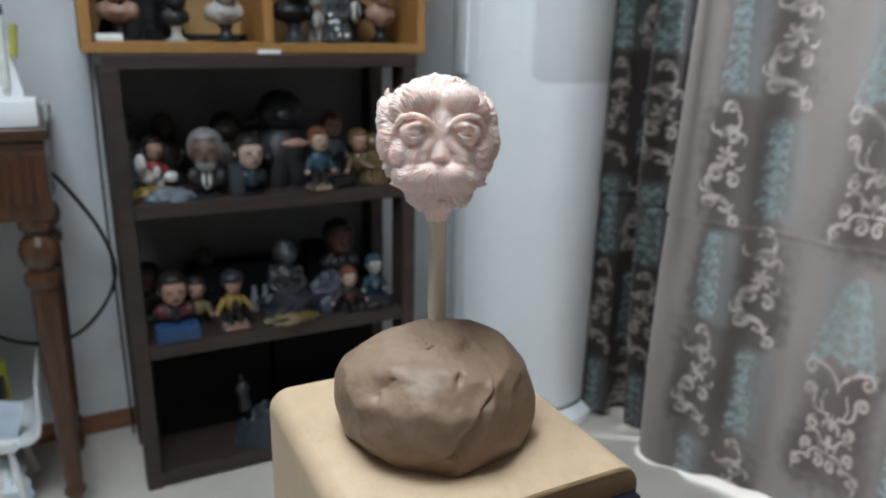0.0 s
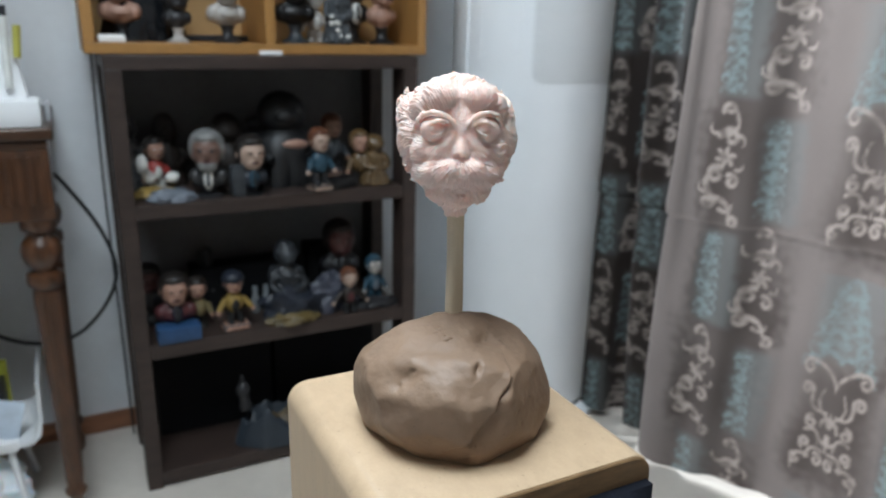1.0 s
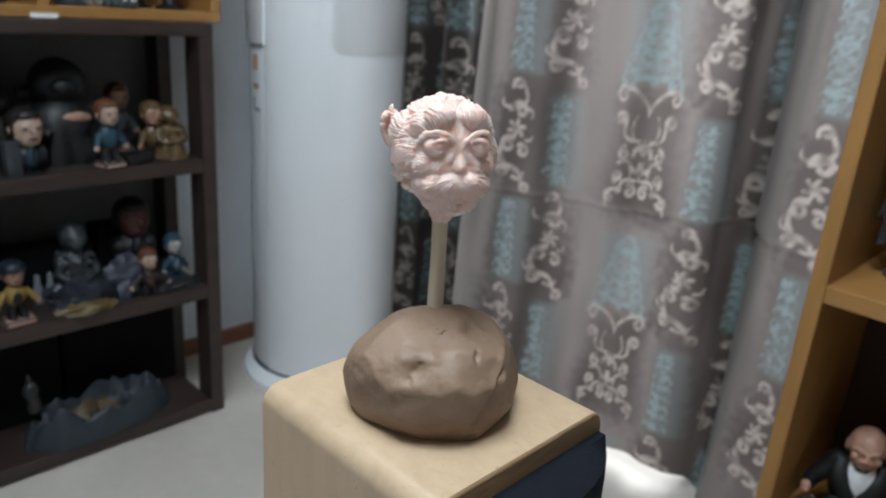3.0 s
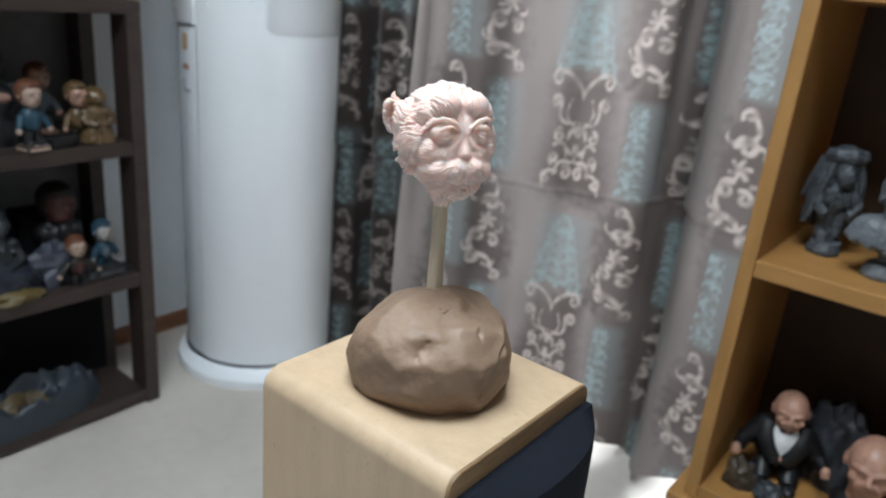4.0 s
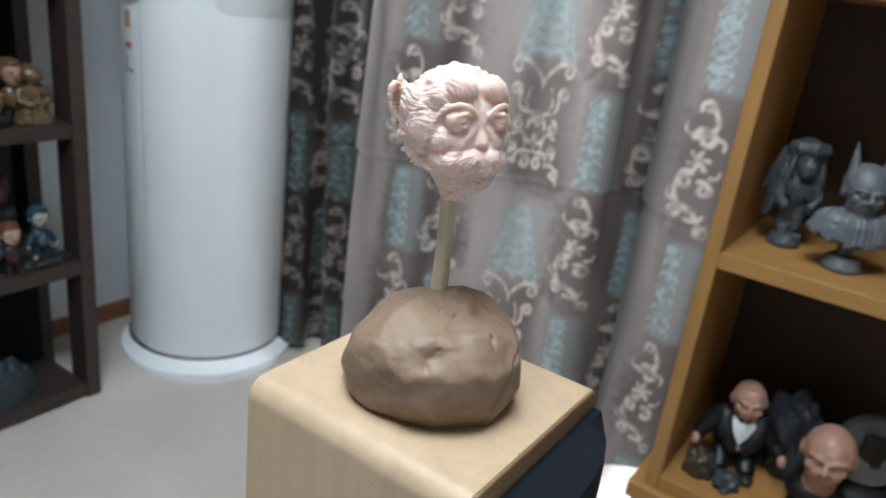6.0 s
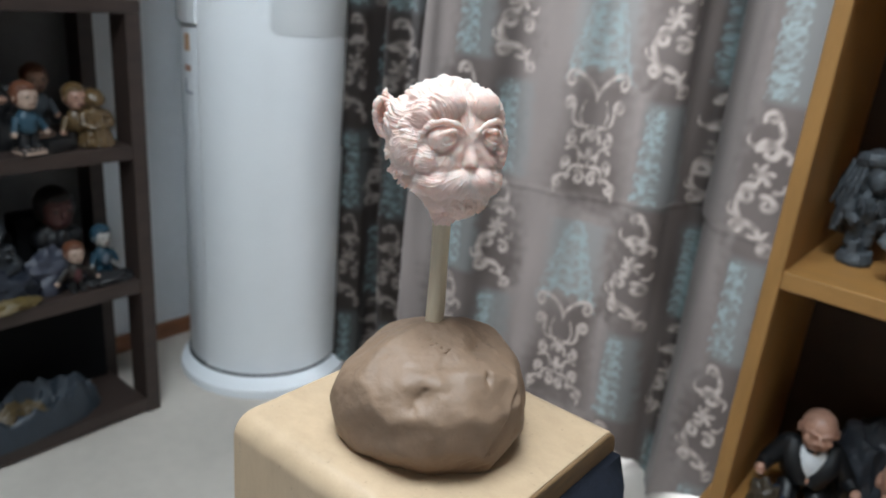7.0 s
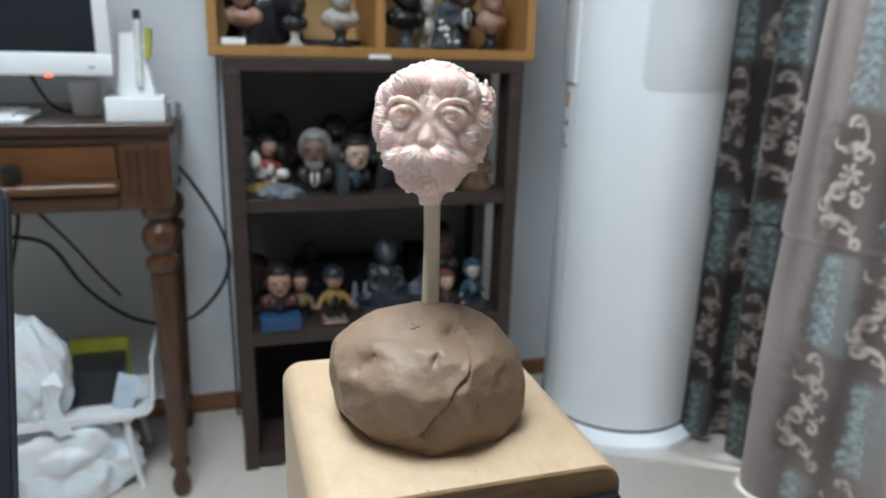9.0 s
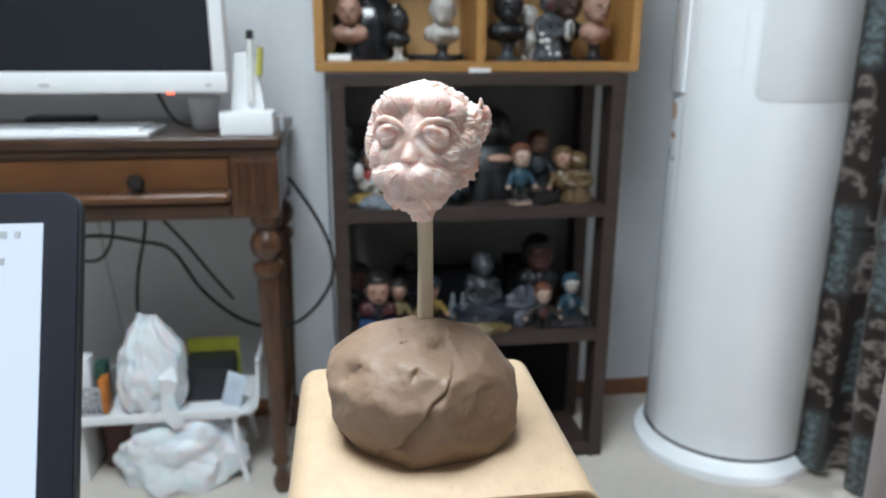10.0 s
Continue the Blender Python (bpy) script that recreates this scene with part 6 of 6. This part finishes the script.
part("pen_cap", tube(bmesh.new(), [(-.108, -.073, DZ + .1721), (-.1075, -.0729, DZ + .188)], .0064, 12), BLACKP, pb)
part("marker", tube(bmesh.new(), [(-.095, -.075, DZ + .108), (-.090, -.072, DZ + .158)], .006, 12), mat("olive_pen", (.40, .38, .08), .4), pb)
bm = B(-.066, -.060, -.03, .02, DZ, DZ + .03, bev=.001)
solo("clear_stand", bm, GPLAST, "small grey upright clip at the desk's end", "clip")
bm = B(-.60, -.47, .02, .08, DZ + .013, DZ + .027, bev=.004)
solo("black_case", bm, BLACKP, "flat black case under the monitor", "case", m=pose(0, .12, -.0128))
solo("monitor_cable", tube(bmesh.new(), [(-.33, .07, .90), (-.30, .05, .82), (-.262, .03, DZ + .010), (-.20, .06, DZ + .004), (-.15, .12, DZ + .004)], .0032), CABLE, "black cable running from the monitor over the desk", "cable")

# ---- under the desk ----
ra = thing("wire_rack", "white plastic shelf rack with curved ends under the desk", "rack")
part("tray", B(-.70, -.185, -.03, .15, .163, .172, bev=.003), WPLAST, ra)
part("front_lip", B(-.70, -.185, -.038, -.0305, .158, .180, bev=.003), WPLAST, ra)
bm = bmesh.new()
pr = [(-.1845, .163), (-.160, .166), (-.146, .180), (-.140, .210), (-.138, .285)]
rows = []
for x, z in pr:
    rows.append([bm.verts.new((x, y, z)) for y in (-.035, .15)] + [bm.verts.new((x - .006, y, z + .006)) for y in (.15, -.035)])
for a, b in zip(rows, rows[1:]):
    for j in range(4):
        bm.faces.new((a[j], a[(j + 1) % 4], b[(j + 1) % 4], b[j]))
bm.faces.new(rows[0]), bm.faces.new(rows[-1][::-1])
part("curved_end", bm, WPLAST, ra, "white upturned end")
for x in (-.20, -.66):
    for y, q in ((-.020, -.035), (.135, .15)):
        part("leg", tube(bmesh.new(), [(x, y, .163), (x + .008, (y + q) / 2, .08), (x + .022, q, .001)], .007, 10), WPLAST, ra)


def bag(name, label, at, size, seed, folds, knot=True, amp=(.08, .02)):
    """Crumpled film bag: soft body with sharp radiating creases and a gathered top."""
    bm = bmesh.new()
    bmesh.ops.create_icosphere(bm, subdivisions=6, radius=1.0)
    for v in bm.verts:
        p = v.co.copy()
        e = noise.fractal(p * 1.2 + Vector((seed, 0, 0)), 1.0, 2.0, 3)
        c = 1.3 - 2.4 * noise.voronoi(p * folds + Vector((0, seed, 0)))[0][0]
        c2 = 1 - abs(noise.noise(Vector((math.atan2(p.x, p.y) * 2.0, p.z * .8, seed)))) * 2
        c3 = 1.2 - 2.4 * noise.voronoi(p * folds * 2.2 + Vector((seed, seed, 0)))[0][0]
        p = p * (1 + .20 * e + amp[0] * c + .05 * c2 + amp[1] * c3)
        if knot and p.z > .35:
            p.x *= 1 - .30 * min(1, (p.z - .35) / .7)
            p.y *= 1 - .30 * min(1, (p.z - .35) / .7)
        p.z = max(p.z, -.72)
        v.co = Vector((p.x * size[0] / 2, p.y * size[1] / 2, (p.z + .72) * size[2] / 1.8))
    ob = solo(name, bm, BAGM, label, "bag", "plastic bags", m=pose(*at), angle=28)
    return ob


def flat_tail():
    """Twisted strip of film that hangs over the rack's edge."""
    bm = bmesh.new()
    flesh_lock(bm, [Vector(p) for p in ((-.330, -.030, .285), (-.318, -.055, .265), (-.325, -.052, .225), (-.322, -.058, .190), (-.306, -.056, .152))], (.010, .020, .013, .018, .016), .12, Vector((1, 0, 0)))
    lump(bm, .006, 90, 5)
    return bm


bag("plastic_bag", "crumpled white plastic bag standing on the rack", (-.368, .015, .1722), (.138, .12, .222), 2.0, 1.6)
solo("bag_tail", flat_tail(), BAGM, "twisted white tie of a plastic bag", "bag tie")
bag("plastic_bag", "large crumpled white plastic bag on the floor under the rack", (-.315, -.005, .0), (.26, .13, .155), 7.0, 1.25, False, (.16, .05))
solo("black_box", B(-.31, -.205, .02, .12, .1723, .250, bev=.003), BLACKP, "black box lying on the rack", "box")
solo("folder", B(-.315, -.20, .122, .134, .1723, .278, bev=.001), mat("lime_card", (.33, .33, .03), .6), "lime yellow card folder behind a black box", "folder")
solo("paper_card", B(-.022, .022, -.002, .0, 0, .075, bev=.0004), mat("pale_blue_card", (.55, .63, .72), .6), "pale blue card leaning in the rack", "card", m=pose(-.207, -.004, .1724, -8, 14, -14))
bk = thing("basket", "small grey plastic basket with square holes on the rack", "basket")
part("floor_plate", B(-.60, -.470, -.020, .09, .1723, .176), GPLAST, bk)
for a in ((-.60, -.470, -.0235, -.0202, .1723, .180), (-.60, -.470, -.0235, -.0202, .232, .240), (-.60, -.470, .0902, .094, .1723, .240), (-.4698, -.466, -.0235, .094, .1723, .240)):
    part("wall", B(*a, bev=.001), GPLAST, bk)
for k in range(12):
    part("slat", B(-.600 + .011 * k, -.5965 + .011 * k, -.0233, -.0204, .1801, .2319), GPLAST, bk)
for k in range(3):
    part("cross_slat", B(-.60, -.470, -.0232, -.0205, .192 + .0115 * k, .195 + .0115 * k), GPLAST, bk)
for x, y, s, h, m, n, l in ((-.512, .02, .042, .118, WPLAST, "carton", "white carton standing in the basket"), (-.474, .03, .022, .10, mat("dark_green_box", (.02, .07, .05), .5), "small_box", "dark green box in the basket"), (-.463, -.002, .014, .078, mat("orange_box", (.55, .18, .03), .5), "small_box", "small orange box in the basket"), (-.585, .05, .02, .13, mat("blue_box", (.06, .12, .3), .5), "small_box", "small blue box in the basket")):
    solo(n, B(x - s / 2, x + s / 2, y - .018, y + .018, .1763, .1763 + h, bev=.002), m, l, "box")
solo("carton", B(-.64, -.520, .0, .13, 0, .135, bev=.003), PAPER, "plain white carton on the floor under the rack", "box")
solo("crate", B(-.50, -.42, .06, .16, 0, .15, bev=.003), mat("dark_red_brown", (.10, .04, .035), .6), "dark red-brown box behind the bags", "box")
for pts, r, l in (([(-.62, .14, .50), (-.50, .14, .525), (-.40, .14, .51), (-.33, .13, .49), (-.272, .12, .40), (-.20, .12, .33), (-.13, .14, .295), (-.06, .16, .30), (0.00, .17, .36), (.022, .17, .43), (.0, .17, .52), (-.055, .16, .62), (-.09, .17, .66)], .0042, "thick black cable looping from the desk to the wall"),
                  ([(-.40, .17, .64), (-.385, .15, .55), (-.41, .14, .43), (-.42, .14, .33), (-.41, .14, .20)], .0038, "black cable hanging behind the desk"),
                  ([(-.43, .17, .64), (-.36, .15, .57), (-.30, .14, .50), (-.25, .15, .42), (-.21, .16, .36)], .0034, "black cable slanting down behind the desk"),
                  ([(-.46, .16, .64), (-.455, .15, .53), (-.49, .14, .47), (-.56, .14, .48), (-.62, .14, .50)], .0034, "black cable loop under the desk"),
                  ([(-.49, .16, .64), (-.48, .15, .50), (-.47, .15, .40), (-.46, .15, .30), (-.44, .15, .19)], .0022, "thin grey cable hanging under the desk"),
                  ([(.022, .20, .90), (.018, .20, .60), (.020, .20, .30), (.022, .22, .002)], .0022, "black cable running down beside the shelf")):
    solo("cable", tube(bmesh.new(), pts, r, 8), CABLE if "grey" not in l else GPLAST, l, "cable", "cables")

# ---- laptop at the near side of the table ----
lp = thing("laptop", "open black laptop with a bright lit screen on the table", "laptop")
LX0, LX1, LZ = -.425, -.092, TZ
part("base", B(LX0, LX1, -1.395, -1.168, LZ, LZ + .016, bev=.004), DPLAST, lp)
for j in range(5):
    for k in range(13):
        part("key", B(LX0 + .022 + .0225 * k, LX0 + .041 + .0225 * k, -1.285 + .020 * j, -1.268 + .020 * j, LZ + .0162, LZ + .0176), BLACKP, lp, smooth=False)
part("touchpad", B(-.31, -.20, -1.375, -1.305, LZ + .0162, LZ + .0168), BLACKP, lp, smooth=False)


def plate(x0, x1, z0, z1, y0, y1, r):
    """Upright plate with rounded upper corners, in the lid's own plane."""
    bm = bmesh.new()
    pts = [(x0, z0), (x1, z0)] + [(x1 - r + r * math.cos(radians(9 * k)), z1 - r + r * math.sin(radians(9 * k))) for k in range(11)] + [(x0 + r - r * math.sin(radians(9 * k)), z1 - r + r * math.cos(radians(9 * k))) for k in range(11)]
    a = [bm.verts.new((x, y0, z)) for x, z in pts]
    b = [bm.verts.new((x, y1, z)) for x, z in pts]
    n = len(pts)
    for k in range(n):
        bm.faces.new((a[k], a[(k + 1) % n], b[(k + 1) % n], b[k]))
    bm.faces.new(a[::-1]), bm.faces.new(b)
    return bm


LID = Matrix.Translation((0, -1.166, LZ + .018)) @ Matrix.Rotation(radians(-24.5), 4, 'X')
part("lid", plate(LX0, LX1, 0, .270, .0, .007, .012), DPLAST, lp, "black lid with a thin grey rim", m=LID)
part("bezel", plate(LX0 + .0012, LX1 - .0012, .001, .2688, -.002, -.0002, .011), mat("matt_black_bezel", (.012, .014, .022), .6, spec=.3), lp, m=LID)
part("display", B(LX0 + .020, LX1 - .0195, -.0032, -.0022, .020, .2515), glow("lit_laptop_screen", (.66, .80, 1.0), .85), lp, "bright bluish-white lit display", m=LID)
for x, z, w in ((-.136, .243, .006), (-.126, .243, .003), (-.137, .228, .006)):
    part("mark", B(x, x + w, -.0040, -.0033, z, z + .004), GPLAST, lp, m=LID)
